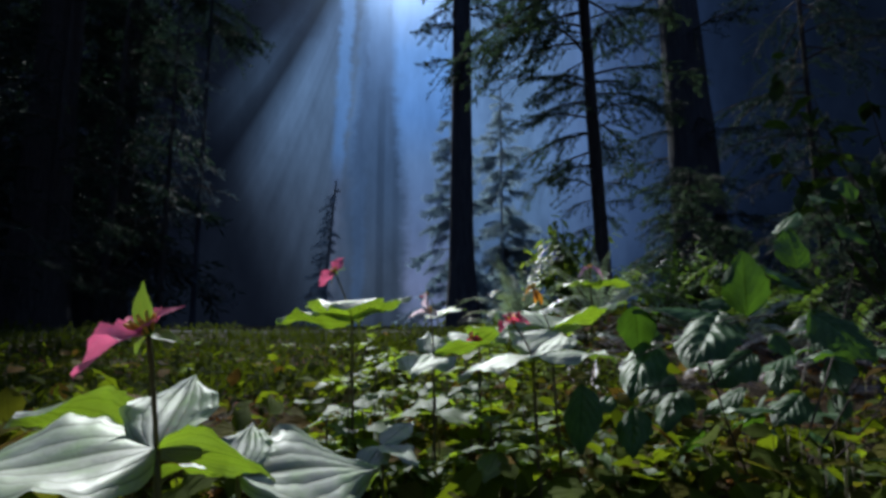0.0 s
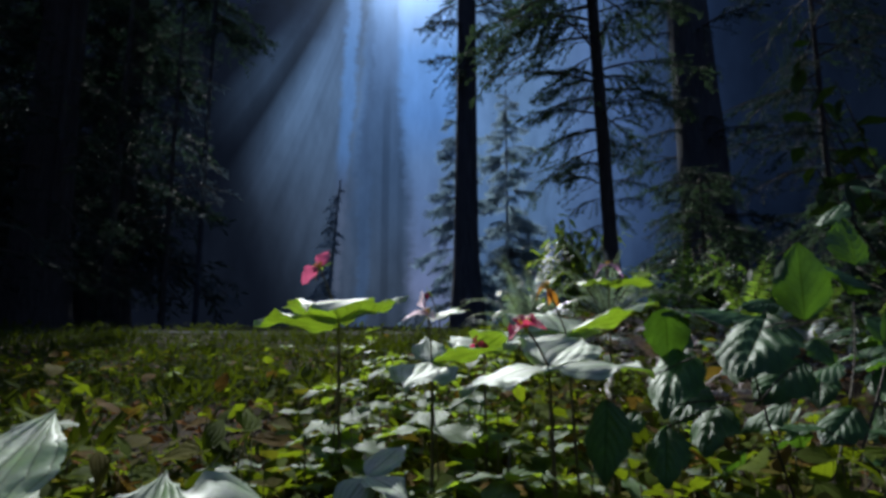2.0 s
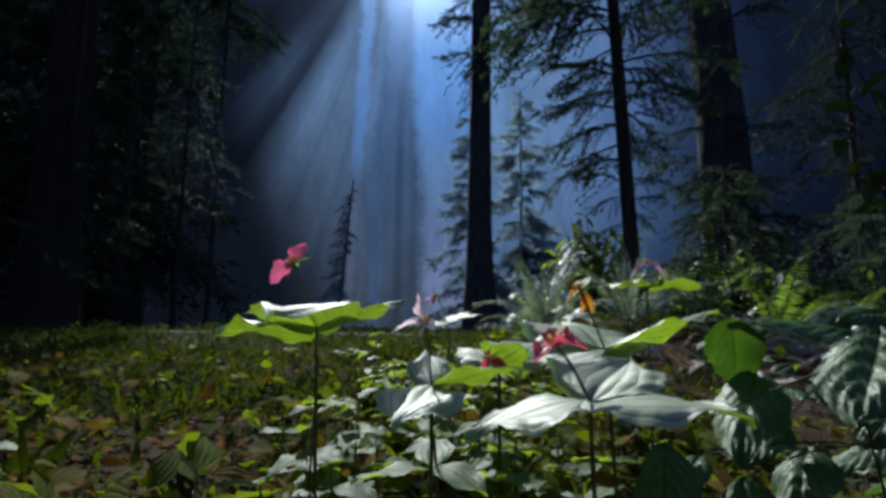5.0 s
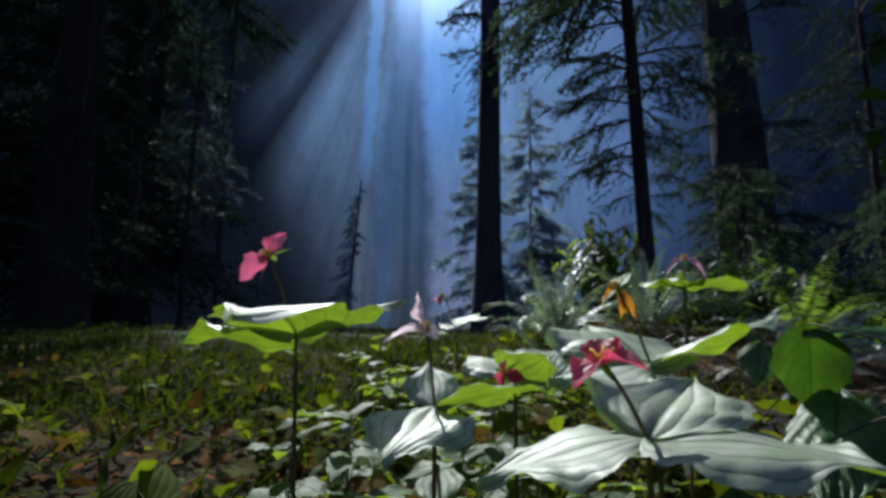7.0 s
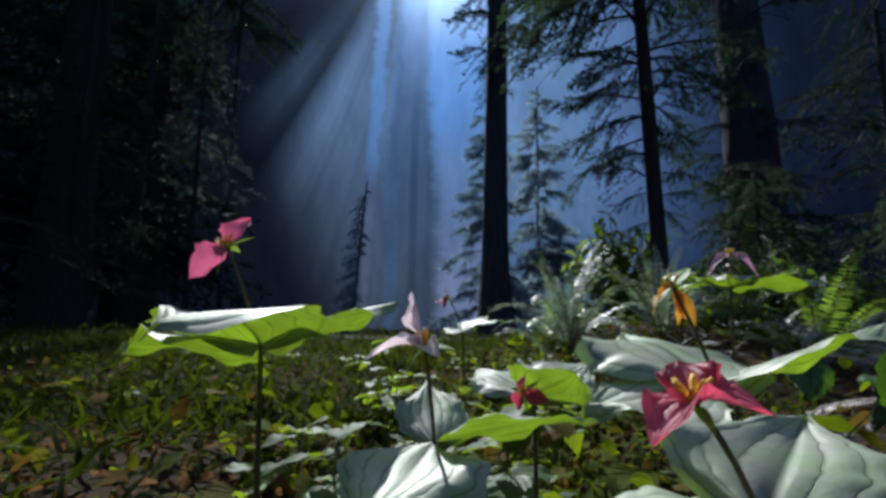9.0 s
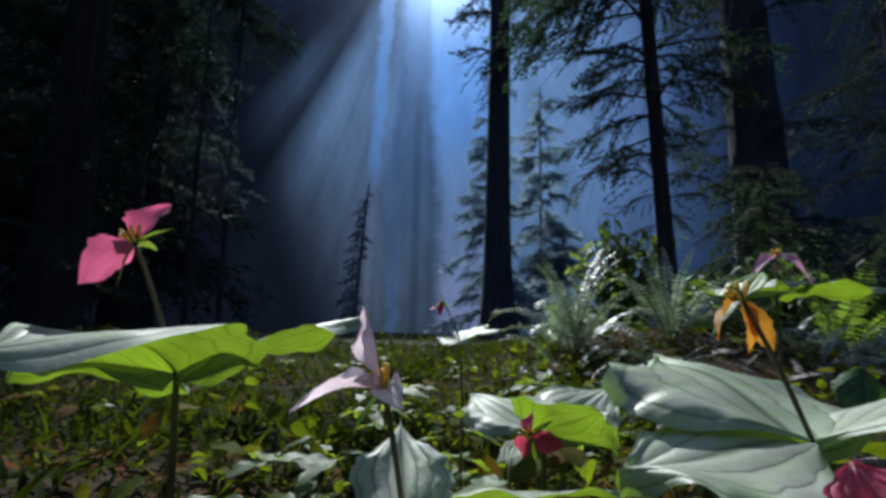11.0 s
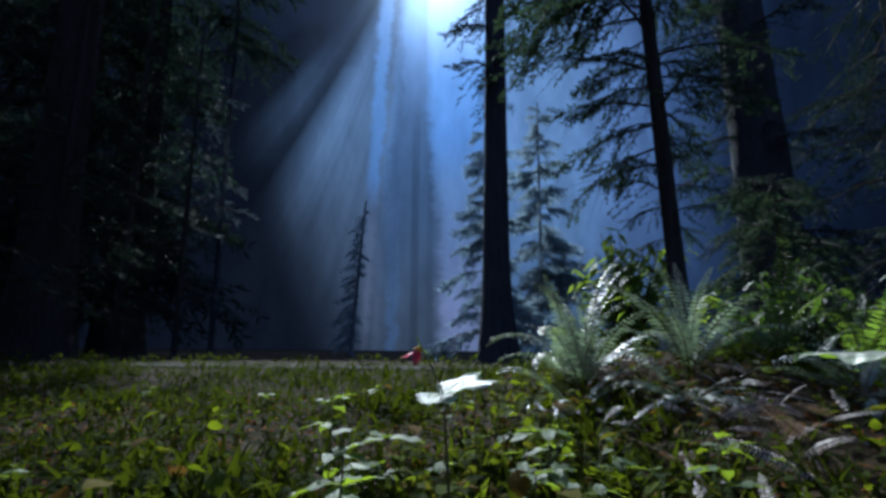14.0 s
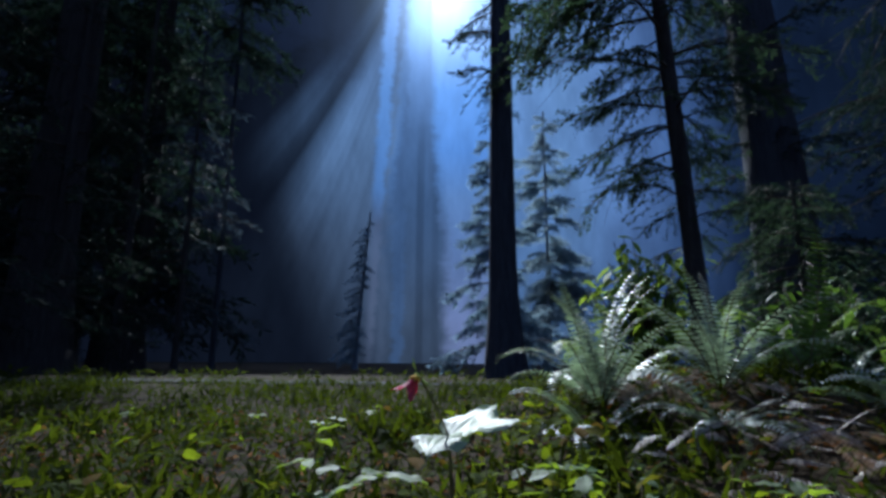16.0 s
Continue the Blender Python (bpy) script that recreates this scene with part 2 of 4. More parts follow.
def backdrop_material():
    """Far woods with mist, light shafts and sun glow painted in as emission; it depends on the way one looks alone."""
    k = Mat("painted_mist_distance")
    sep = k.n("SeparateXYZ")
    k.put(sep.inputs[0], k.n("NewGeometry").outputs["Position"])
    x, y, z = sep.outputs
    az = k.math("MULTIPLY", k.math("ARCTAN2", x, y), 180 / math.pi)
    r = k.math("SQRT", k.math("ADD", k.math("MULTIPLY", x, x), k.math("MULTIPLY", y, y)))
    el = k.math("MULTIPLY", k.math("ARCTAN2", k.math("SUBTRACT", z, 0.45), r), 180 / math.pi)

    def step(value, a, b, low=0.0, high=1.0):
        node = k.n("MapRange", interpolation_type="SMOOTHSTEP")
        k.put(node.inputs[0], value)
        for s_, v_ in zip(node.inputs[1:5], (a, b, low, high)):
            s_.default_value = v_
        return node.outputs[0]

    def along(value, a, b, stops):
        """Colours over the span a to b of a value."""
        return k.ramp(k.math("DIVIDE", k.math("SUBTRACT", value, a), b - a), [((p - a) / (b - a), c if isinstance(c, tuple) else (c,) * 3) for p, c in stops])

    def field(sx, sy, scale, detail=5.0, rough=0.6, u=None):
        vec = k.n("CombineXYZ")
        k.put(vec.inputs[0], k.math("MULTIPLY", az if u is None else u, sx))
        k.put(vec.inputs[1], k.math("MULTIPLY", el, sy))
        return k.noise(scale, detail, rough, vector=vec.outputs[0])

    # shafts, painted as bright bands, fan out to the near side from above the gap
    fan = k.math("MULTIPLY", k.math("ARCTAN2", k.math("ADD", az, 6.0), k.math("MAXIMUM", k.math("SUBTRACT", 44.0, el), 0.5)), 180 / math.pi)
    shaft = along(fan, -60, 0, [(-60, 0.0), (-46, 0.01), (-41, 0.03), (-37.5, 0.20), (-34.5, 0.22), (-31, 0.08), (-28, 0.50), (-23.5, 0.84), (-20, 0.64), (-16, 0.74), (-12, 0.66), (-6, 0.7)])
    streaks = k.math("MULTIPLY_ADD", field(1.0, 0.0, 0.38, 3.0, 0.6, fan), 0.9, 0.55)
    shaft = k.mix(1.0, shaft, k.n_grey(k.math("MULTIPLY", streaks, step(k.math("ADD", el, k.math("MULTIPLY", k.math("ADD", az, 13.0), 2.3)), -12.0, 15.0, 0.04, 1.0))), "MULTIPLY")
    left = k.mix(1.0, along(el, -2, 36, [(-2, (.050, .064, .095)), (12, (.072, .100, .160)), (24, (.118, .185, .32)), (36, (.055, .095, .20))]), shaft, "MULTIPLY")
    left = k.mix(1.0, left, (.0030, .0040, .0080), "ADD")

    ragged = k.math("ADD", az, k.math("MULTIPLY_ADD", field(0.5, 1.0, 0.55, 6.0, 0.72), 2.6, -1.3))
    taper = k.math("MULTIPLY", k.math("MAXIMUM", k.math("SUBTRACT", el, 12.0), 0.0), 0.10)
    slanted = k.math("SUBTRACT", k.math("ADD", az, k.math("MULTIPLY_ADD", field(0.5, 1.0, 0.7, 6.0, 0.72), 2.0, -1.0)), k.math("MULTIPLY", k.math("SUBTRACT", el, 18.0), 0.055))
    # the slit of sky beside the far crown
    slit = k.math("MULTIPLY", step(slanted, -12.5, -11.6), step(slanted, -10.2, -11.0))
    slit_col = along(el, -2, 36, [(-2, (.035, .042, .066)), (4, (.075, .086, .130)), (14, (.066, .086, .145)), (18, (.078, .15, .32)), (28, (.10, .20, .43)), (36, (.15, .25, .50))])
    # a clump of far redwoods; the veil of mist and the glare on its tops are painted
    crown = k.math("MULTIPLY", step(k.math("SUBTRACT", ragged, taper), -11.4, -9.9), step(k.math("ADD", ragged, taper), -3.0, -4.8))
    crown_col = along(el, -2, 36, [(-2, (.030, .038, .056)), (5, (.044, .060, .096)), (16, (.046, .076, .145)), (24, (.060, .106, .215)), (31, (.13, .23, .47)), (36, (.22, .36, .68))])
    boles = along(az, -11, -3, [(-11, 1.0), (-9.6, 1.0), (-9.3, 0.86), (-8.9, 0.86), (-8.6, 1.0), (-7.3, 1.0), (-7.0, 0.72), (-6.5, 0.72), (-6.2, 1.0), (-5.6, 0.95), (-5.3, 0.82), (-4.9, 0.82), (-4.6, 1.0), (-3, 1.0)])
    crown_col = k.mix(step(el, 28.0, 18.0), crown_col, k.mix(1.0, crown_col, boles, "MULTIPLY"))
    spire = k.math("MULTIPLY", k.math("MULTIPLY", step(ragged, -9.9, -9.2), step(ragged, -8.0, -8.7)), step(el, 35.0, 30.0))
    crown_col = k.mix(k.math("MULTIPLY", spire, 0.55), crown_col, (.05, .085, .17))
    # open sky on the far side of the clump, with bright mist painted in
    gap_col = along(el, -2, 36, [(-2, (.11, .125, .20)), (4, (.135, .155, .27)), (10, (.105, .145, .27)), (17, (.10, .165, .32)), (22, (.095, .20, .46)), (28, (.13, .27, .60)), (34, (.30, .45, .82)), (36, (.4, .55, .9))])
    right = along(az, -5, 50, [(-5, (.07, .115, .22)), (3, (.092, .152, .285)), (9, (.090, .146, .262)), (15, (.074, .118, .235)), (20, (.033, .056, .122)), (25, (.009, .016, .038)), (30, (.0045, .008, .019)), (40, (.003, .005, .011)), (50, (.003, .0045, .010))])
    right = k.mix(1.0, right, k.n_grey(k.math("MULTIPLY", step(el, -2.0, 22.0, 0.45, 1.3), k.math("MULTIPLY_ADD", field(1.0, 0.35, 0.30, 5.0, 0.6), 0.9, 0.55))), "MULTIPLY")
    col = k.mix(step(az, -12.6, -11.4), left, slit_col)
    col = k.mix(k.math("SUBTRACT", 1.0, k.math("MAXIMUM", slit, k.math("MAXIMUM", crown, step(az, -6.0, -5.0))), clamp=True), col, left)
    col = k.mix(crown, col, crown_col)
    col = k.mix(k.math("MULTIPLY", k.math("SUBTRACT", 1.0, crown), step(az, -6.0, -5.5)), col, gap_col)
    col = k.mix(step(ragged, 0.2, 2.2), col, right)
    # dark canopy tone painted above on the near side, shutting off the glow
    dark_canopy = k.math("MULTIPLY", step(k.math("ADD", el, k.math("MULTIPLY_ADD", field(0.6, 1.0, 0.30, 6.0, 0.66), 12.0, -6.0)), 27.0, 33.0), step(ragged, -12.5, -15.5))
    col = k.mix(k.math("MULTIPLY", dark_canopy, 0.82), col, (.008, .012, .028))
    woods = k.math("MULTIPLY_ADD", field(1.3, 0.45, 0.34, 6.0, 0.62), 0.9, 0.55)
    col = k.mix(1.0, col, k.n_grey(woods), "MULTIPLY")
    # sun glow painted as a bright core and a wider halo
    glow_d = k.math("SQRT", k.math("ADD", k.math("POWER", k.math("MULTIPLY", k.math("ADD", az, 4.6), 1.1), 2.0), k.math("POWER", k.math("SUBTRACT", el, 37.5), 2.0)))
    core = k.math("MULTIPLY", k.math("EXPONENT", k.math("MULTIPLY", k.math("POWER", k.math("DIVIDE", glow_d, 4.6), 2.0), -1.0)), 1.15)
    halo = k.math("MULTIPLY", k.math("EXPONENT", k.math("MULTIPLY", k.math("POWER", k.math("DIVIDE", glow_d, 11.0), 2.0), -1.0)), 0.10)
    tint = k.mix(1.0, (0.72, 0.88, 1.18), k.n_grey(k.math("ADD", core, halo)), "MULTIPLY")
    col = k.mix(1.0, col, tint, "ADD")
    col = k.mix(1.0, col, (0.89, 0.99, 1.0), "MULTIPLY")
    # the unseen rear of the ring glows blue, added as fill light
    col = k.mix(step(k.math("ABSOLUTE", az), 60.0, 120.0), col, (0.046, 0.068, 0.135))
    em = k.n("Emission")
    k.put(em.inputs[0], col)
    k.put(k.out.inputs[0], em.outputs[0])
    return k.m


M_BACK = backdrop_material()

# ---- mesh helpers ----


def mesh_of(name, verts, faces, material, uvs=None, smooth=True):
    me = bpy.data.meshes.new(name)
    me.from_pydata([tuple(v) for v in verts], [], [tuple(f) for f in faces])
    if uvs is not None:
        layer = me.uv_layers.new(name="UVMap")
        idx = np.empty(len(me.loops), dtype=np.int32)
        me.loops.foreach_get("vertex_index", idx)
        layer.data.foreach_set("uv", np.asarray(uvs, dtype=np.float32)[idx].ravel())
    if smooth:
        me.polygons.foreach_set("use_smooth", np.ones(len(me.polygons), dtype=bool))
    me.materials.append(material)
    me.update()
    return me


def add(name, me, parent=None, m=None, label="", **tags):
    ob = new(name, me)
    if parent:
        ob.parent = parent
    if m is not None:
        ob.matrix_basis = m
    return tagged(ob, label, **tags)


def blade(length, width, nu=8, nv=14, widest=0.42, tip=1.6, fold=0.12, droop=0.2, ripple=0.0, seed=0, cup=0.0, base=0.8, quilt=0.0, torn=0.0, ribs=0.0, curl=0.0):
    """Vertices, faces and uvs of a leaf that grows along +x from the origin; its face looks up."""
    rng = random.Random(seed)
    p1, p2 = rng.uniform(0, 6), rng.uniform(0, 6)
    edge_l, edge_r = 1.0, 1.0
    verts, uvs, faces = [], [], []
    for j in range(nv + 1):
        v = j / nv
        if v < widest:
            w = math.sin(v / widest * math.pi / 2) ** base
        else:
            q = (v - widest) / (1 - widest)
            w = max(0.0, math.cos(q * math.pi / 2)) ** (0.75 + 0.25 * tip) * (1 - 0.15 * q * (1 - q) * tip)
        w = max(w, 0.03) * width / 2 * (1 + 0.8 * ripple * (math.sin(v * 37 + p1) + 0.7 * math.sin(v * 61 + p2)))
        if torn:
            edge_l += 0.5 * (1 - edge_l) + rng.uniform(-torn, torn)
            edge_r += 0.5 * (1 - edge_r) + rng.uniform(-torn, torn)
        for i in range(nu + 1):
            u = i / nu * 2 - 1
            y = u * w * (1 + (edge_l - 1) * max(0.0, -u) ** 3 + (edge_r - 1) * max(0.0, u) ** 3)
            x = v * length
            z = fold * abs(y) - droop * length * v * v + cup * y * y / width
            edge = abs(u) ** 3
            z += ripple * width * edge * math.sin(v * 13 + p1 + u) + 0.4 * ripple * width * math.sin(v * 7 + u * 4 + p2)
            if quilt:
                z += quilt * width * abs(math.sin((v - 0.45 * abs(u)) * 6 * math.pi)) * min(1.0, abs(u) * 4) * (1 - 0.6 * abs(u))
            if ribs:      # swollen tissue between the arching veins, and a crimped margin
                z += ribs * width * abs(math.sin(abs(u) * 3.5 * math.pi)) * min(1.0, 5 * v * (1 - v)) * (1 - 0.5 * abs(u))
                z += 0.35 * ripple * width * edge * math.sin(v * 31 + p2 + 3 * u)
            if curl:
                z -= curl * width * max(0.0, abs(u) - 0.55) ** 2 * (0.6 + 0.4 * math.sin(v * 9 + p1))
            verts.append((x, y, z))
            uvs.append(((u + 1) / 2, v))
    for j in range(nv):
        for i in range(nu):
            a = j * (nu + 1) + i
            faces.append((a, a + nu + 1, a + nu + 2, a + 1))
    return verts, faces, uvs


def tube(points, radii, sides=7):
    """Vertices and faces of a tube along the points."""
    pts = [Vector(p) for p in points]
    verts, faces = [], []
    side = Vector((1, 0.13, 0.07))
    for i, p in enumerate(pts):
        d = (pts[min(i + 1, len(pts) - 1)] - pts[max(i - 1, 0)]).normalized()
        a = d.cross(side)
        if a.length < 0.05:
            a = d.cross(Vector((0, 1, 0)))
        a.normalize()
        b = d.cross(a)
        for s in range(sides):
            t = 2 * math.pi * s / sides
            verts.append(p + radii[i] * (math.cos(t) * a + math.sin(t) * b))
    for i in range(len(pts) - 1):
        for s in range(sides):
            q = i * sides
            faces.append((q + s, q + (s + 1) % sides, q + sides + (s + 1) % sides, q + sides + s))
    n = len(verts)
    faces.append(tuple(range(sides - 1, -1, -1)))
    faces.append(tuple(range(n - sides, n)))
    return [tuple(v) for v in verts], faces


def bend(a, b, n=7, sag=(0, 0, 0)):
    a, b, s = Vector(a), Vector(b), Vector(sag)
    return [a.lerp(b, i / (n - 1)) + s * math.sin(math.pi * i / (n - 1)) for i in range(n)]


class Heap:
    """Collects many copies of small templates into one mesh."""

    def __init__(self):
        self.v, self.f, self.u, self.count = [], [], [], 0

    def put(self, template, m):
        tv, tf, tu = template
        m = np.array(m)
        self.v.append(np.asarray(tv) @ m[:3, :3].T + m[:3, 3])
        self.f.append(np.asarray(tf) + self.count)
        self.u.append(np.asarray(tu))
        self.count += len(tv)

    def mesh(self, name, material, smooth=True, wood=None):
        """wood: vertices, faces and material of stalks to join in."""
        if wood and wood[0]:
            faces = [tuple(q) for a in self.f for q in a.tolist()]
            n = len(faces)
            verts = np.concatenate(self.v + [np.asarray([tuple(p) for p in wood[0]])])
            uvs = np.concatenate(self.u + [np.zeros((len(wood[0]), 2))])
            me = mesh_of(name, verts, faces + [tuple(i + self.count for i in q) for q in wood[1]], material, uvs, smooth)
            me.materials.append(wood[2])
            me.polygons.foreach_set("material_index", np.array([0] * n + [1] * len(wood[1]), dtype=np.int32))
            return me
        return mesh_of(name, np.concatenate(self.v), [tuple(q) for a in self.f for q in a.tolist()], material, np.concatenate(self.u), smooth)


def turn(az, pitch=0, roll=0, at=(0, 0, 0), size=1.0):
    """A leaf's pose: az degrees from +x to +y, pitch degrees up, roll about its length."""
    m = Matrix.Translation(at) @ Matrix.Rotation(radians(az), 4, "Z") @ Matrix.Rotation(radians(-pitch), 4, "Y") @ Matrix.Rotation(radians(roll), 4, "X")
    return m @ Matrix.Diagonal((size, size, size, 1))


def ground_z(x, y):
    """The height of the soil."""
    yy = min(max(y, -3.0), 7.0)
    z = 0.053 * yy - 0.01 - 0.010 * max(0.0, yy - 2.0)
    z += 0.30 * math.exp(-((x - 1.25) / 1.0) ** 2 - ((y - 4.2) / 1.5) ** 2)
    z += 0.06 * math.exp(-((x + 0.9) / 0.6) ** 2 - ((y - 1.2) / 0.8) ** 2)
    if y < 9:
        z += 0.02 * noise.noise(Vector((x * 1.7, y * 1.7, 0.3))) + 0.012 * noise.noise(Vector((x * 6, y * 6, 2.1)))
    return z - 0.004 * min(max(0.0, y - 7.0), 30.0)


# ---- the large structure ----
def build_ground():
    verts, faces = [], []
    xs = np.concatenate([np.linspace(-126, -7, 18)[:-1], np.linspace(-7, -2, 26)[:-1], np.linspace(-2, 2.6, 70)[:-1], np.linspace(2.6, 7, 24)[:-1], np.linspace(7, 126, 18)])
    ys = np.concatenate([np.linspace(-126, -2, 16)[:-1], np.linspace(-2, 4.5, 80)[:-1], np.linspace(4.5, 9, 30)[:-1], np.linspace(9, 126, 22)])
    for y in ys:
        for x in xs:
            verts.append((x, y, ground_z(x, y)))
    n = len(xs)
    for j in range(len(ys) - 1):
        for i in range(n - 1):
            a = j * n + i
            faces.append((a, a + 1, a + n + 1, a + n))
    add("ground", mesh_of("ground", verts, faces, M_SOIL), label="dark forest soil under leaf litter, rising gently", category="ground", kind="structure")
    strip_v, strip_f = [], []
    sx = np.linspace(-12, 1.4, 60)
    for i, x in enumerate(sx):
        for s in range(4):
            y = 6.62 + 0.07 * s + 0.06 * noise.noise(Vector((x * 0.8, 0, 4)))
            strip_v.append((x, y, ground_z(x, y) + 0.012 + (0.02 if 0 < s < 3 else 0)))
    for i in range(len(sx) - 1):
        for s in range(3):
            a = i * 4 + s
            strip_f.append((a, a + 4, a + 5, a + 1))
    add("trail", mesh_of("trail", strip_v, strip_f, M_TRAIL), label="pale trodden dirt trail across the forest floor", category="trail", kind="structure")


build_ground()


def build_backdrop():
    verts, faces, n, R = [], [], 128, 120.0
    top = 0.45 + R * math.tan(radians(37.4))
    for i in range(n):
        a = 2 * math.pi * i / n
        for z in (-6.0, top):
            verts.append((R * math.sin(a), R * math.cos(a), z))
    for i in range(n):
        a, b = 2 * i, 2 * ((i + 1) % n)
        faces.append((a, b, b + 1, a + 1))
    add("backdrop", mesh_of("backdrop", verts, faces, M_BACK), label="far woods with blue mist, shafts and sun glow painted as emission", category="backdrop", kind="structure")


build_backdrop()

# ---- trees ----
LEAFLET = blade(1.0, 0.34, 2, 3, fold=0.15, droop=0.15)
NEEDLE_TUFT = blade(1.0, 0.22, 2, 2, fold=0.1, droop=0.1)


def trunk_mesh(height, r0, r1, flare=1.5, lean=(0, 0), seed=1, rings=34, sides=26, furrow=0.05):
    rng = random.Random(seed)
    verts, faces, ph = [], [], rng.uniform(0, 9)
    for j in range(rings + 1):
        t = (j / rings) ** 1.5
        z = height * t - 0.25 * (j == 0)
        r = (r0 + (r1 - r0) * t) * (1 + (flare - 1) * math.exp(-z / (r0 * 3.0)))
        cx, cy = lean[0] * t + 0.25 * r * math.sin(3 * t + ph), lean[1] * t
        for s in range(sides):
            a = 2 * math.pi * s / sides
            q = r * (1 + furrow * math.sin(a * 9 + 2 * math.sin(z * 1.1 + ph)) + 0.6 * furrow * noise.noise(Vector((3 * math.cos(a), 3 * math.sin(a), z * 0.7 + ph))))
            verts.append((cx + q * math.cos(a), cy + q * math.sin(a), z))
    for j in range(rings):
        for s in range(sides):
            a, b = j * sides + s, j * sides + (s + 1) % sides
            faces.append((a, b, b + sides, a + sides))
    return verts, faces


def conifer_branch(length, seed, dense=1.0, needle=0.07, droop=0.35, bare=0.0):
    """The limb's tube, and its twigs and needle sprays, along +x."""
    rng = random.Random(seed)
    tv, tf, heap = [], [], Heap()

    def twig(a, b, r, sag, k=5):
        pts = bend(a, b, k, sag)
        v, f = tube(pts, [r * (1 - 0.8 * i / (k - 1)) for i in range(k)], 4)
        o = len(tv)
        tv.extend(v)
        tf.extend([tuple(i + o for i in q) for q in f])
        return pts

    end = Vector((length, rng.uniform(-0.1, 0.1) * length, -droop * length))
    main = bend((0, 0, 0), end, 9, (0, 0, 0.10 * length))
    limb = tube(main, [(0.012 + 0.006 * length) * (1 - 0.1 * i) for i in range(9)], 6)
    steps = int(7 * length * dense) + 3
    for i in range(steps):
        t = min(1.0, 0.15 + 0.85 * (i + rng.uniform(-0.8, 1.3)) / steps)
        t = max(t, 0.1)
        q = t * 8
        p = main[min(int(q), 7)].lerp(main[min(int(q) + 1, 8)], q - int(q))
        side = 1 if i % 2 else -1
        reach = length * (0.14 + 0.26 * (1 - t)) * rng.uniform(0.5, 1.5)
        tip = p + Vector((reach * 0.75, side * reach * rng.uniform(0.2, 1.0), -reach * rng.uniform(0.1, 1.3)))
        sub = twig(p, tip, 0.004, (0, 0, 0.05 * reach))
        m = max(4, int(reach / 0.022 * dense))
        if rng.random() < bare:
            continue
        for j in range(m):
            s = 4 * ((j + rng.random()) / m) ** (0.6 if bare else 1.0)
            c = sub[min(int(s), 3)].lerp(sub[min(int(s) + 1, 4)], s - int(s))
            d = tip - p
            az = math.degrees(math.atan2(d.y, d.x)) + rng.choice((-1, 1)) * rng.uniform(15, 70)
            heap.put(NEEDLE_TUFT, turn(az, rng.uniform(-55, 15), rng.uniform(-50, 50), c, needle * rng.uniform(0.6, 1.3)))
    return limb, (tv, tf), heap


def conifer(x, y, height, r, lean=(0, 0), first=1.0, last=None, count=24, reach=1.4, shape=0.5, seed=1, label="", needle=0.07, dense=1.0, droop=0.35, side=None, flare=1.4, needles=None, grow=None, name="conifer", extra=None, bare=0.0, bark=None):
    rng = random.Random(seed)
    root = new(name)
    root.location = (x, y, ground_z(x, y))
    tagged(root, label, "tree")
    add("trunk", mesh_of("trunk", *trunk_mesh(height, r, r * 0.35, flare, lean, seed), bark or M_BARK), root)
    last = last or height * 0.97
    kinds = []
    for i in range(5):
        limb, (v, f), heap = conifer_branch(reach, seed * 31 + i, dense, needle, droop, bare)
        kinds.append((mesh_of("limb", *limb, M_TWIG), heap.mesh("foliage", needles or M_NEEDLE, True, (v, f, M_TWIG))))
    for i in range(count):
        t = (i + rng.random() * 0.8) / count
        z = first + (last - first) * t
        az = rng.uniform(0, 360) if side is None else rng.uniform(*side)
        s = (1 - shape * t if grow is None else grow(t)) * rng.uniform(0.55, 1.15)
        k = (z / height) ** (1 / 1.0)
        if extra and i % 3 == 0:
            a0, a1, z0, z1, long = extra[i // 3 % len(extra)]
            az, s, z = rng.uniform(a0, a1), long * rng.uniform(0.7, 1.1), rng.uniform(z0, z1)
            k = z / height
        wood, leaf = kinds[i % 5]
        limb = add("branch", wood, root, turn(az, rng.uniform(-12, 14), rng.uniform(-15, 15), (lean[0] * k, lean[1] * k, z), s))
        add("foliage", leaf, limb, kind="stuff")
    return root


conifer(0.26, 8.8, 15.0, 0.20, (0.2, 0.3), 4.2, 7.4, 26, 0.95, 0.2, 3, "straight dark conifer trunk standing beside the trail", dense=2.0, needle=0.08, side=(90, 380), flare=1.65, name="tall_conifer", bark=M_HAZED_TRUNK)
conifer(4.55, 9.5, 15.0, 0.45, (-0.15, 0.2), 1.6, 7.0, 22, 1.6, 0.2, 4, "massive dark redwood trunk with bark blued for mist", dense=1.6, needle=0.09, side=(110, 300), name="redwood", bark=M_HAZED_TRUNK)
conifer(1.46, 4.85, 11.0, 0.065, (0.05, 1.3), 0.8, 5.2, 78, 1.5, 0.1, 7, "slender dark conifer with drooping needled branches", dense=2.4, needle=0.085, droop=0.2, bare=0.48, grow=lambda t: 0.42 + 0.62 * t, extra=((140, 215, 2.9, 4.6, 1.0), (120, 240, 3.4, 5.2, 0.95), (-60, 40, 3.4, 5.2, 0.7), (-40, 40, 1.4, 3.0, 0.4), (150, 250, 1.2, 2.6, 0.6)), needles=M_SPRAY)

# Added conifer: its high crown throws shade on the left foreground.
conifer(-5.85, 12.7, 15.0, 0.06, (0, 0), 7.2, 14.6, 80, 1.5, 0.25, 46, "slim conifer added to shade the ground with its high dense crown", dense=1.1, needle=0.15, name="tall_conifer", bark=M_HAZED_TRUNK)

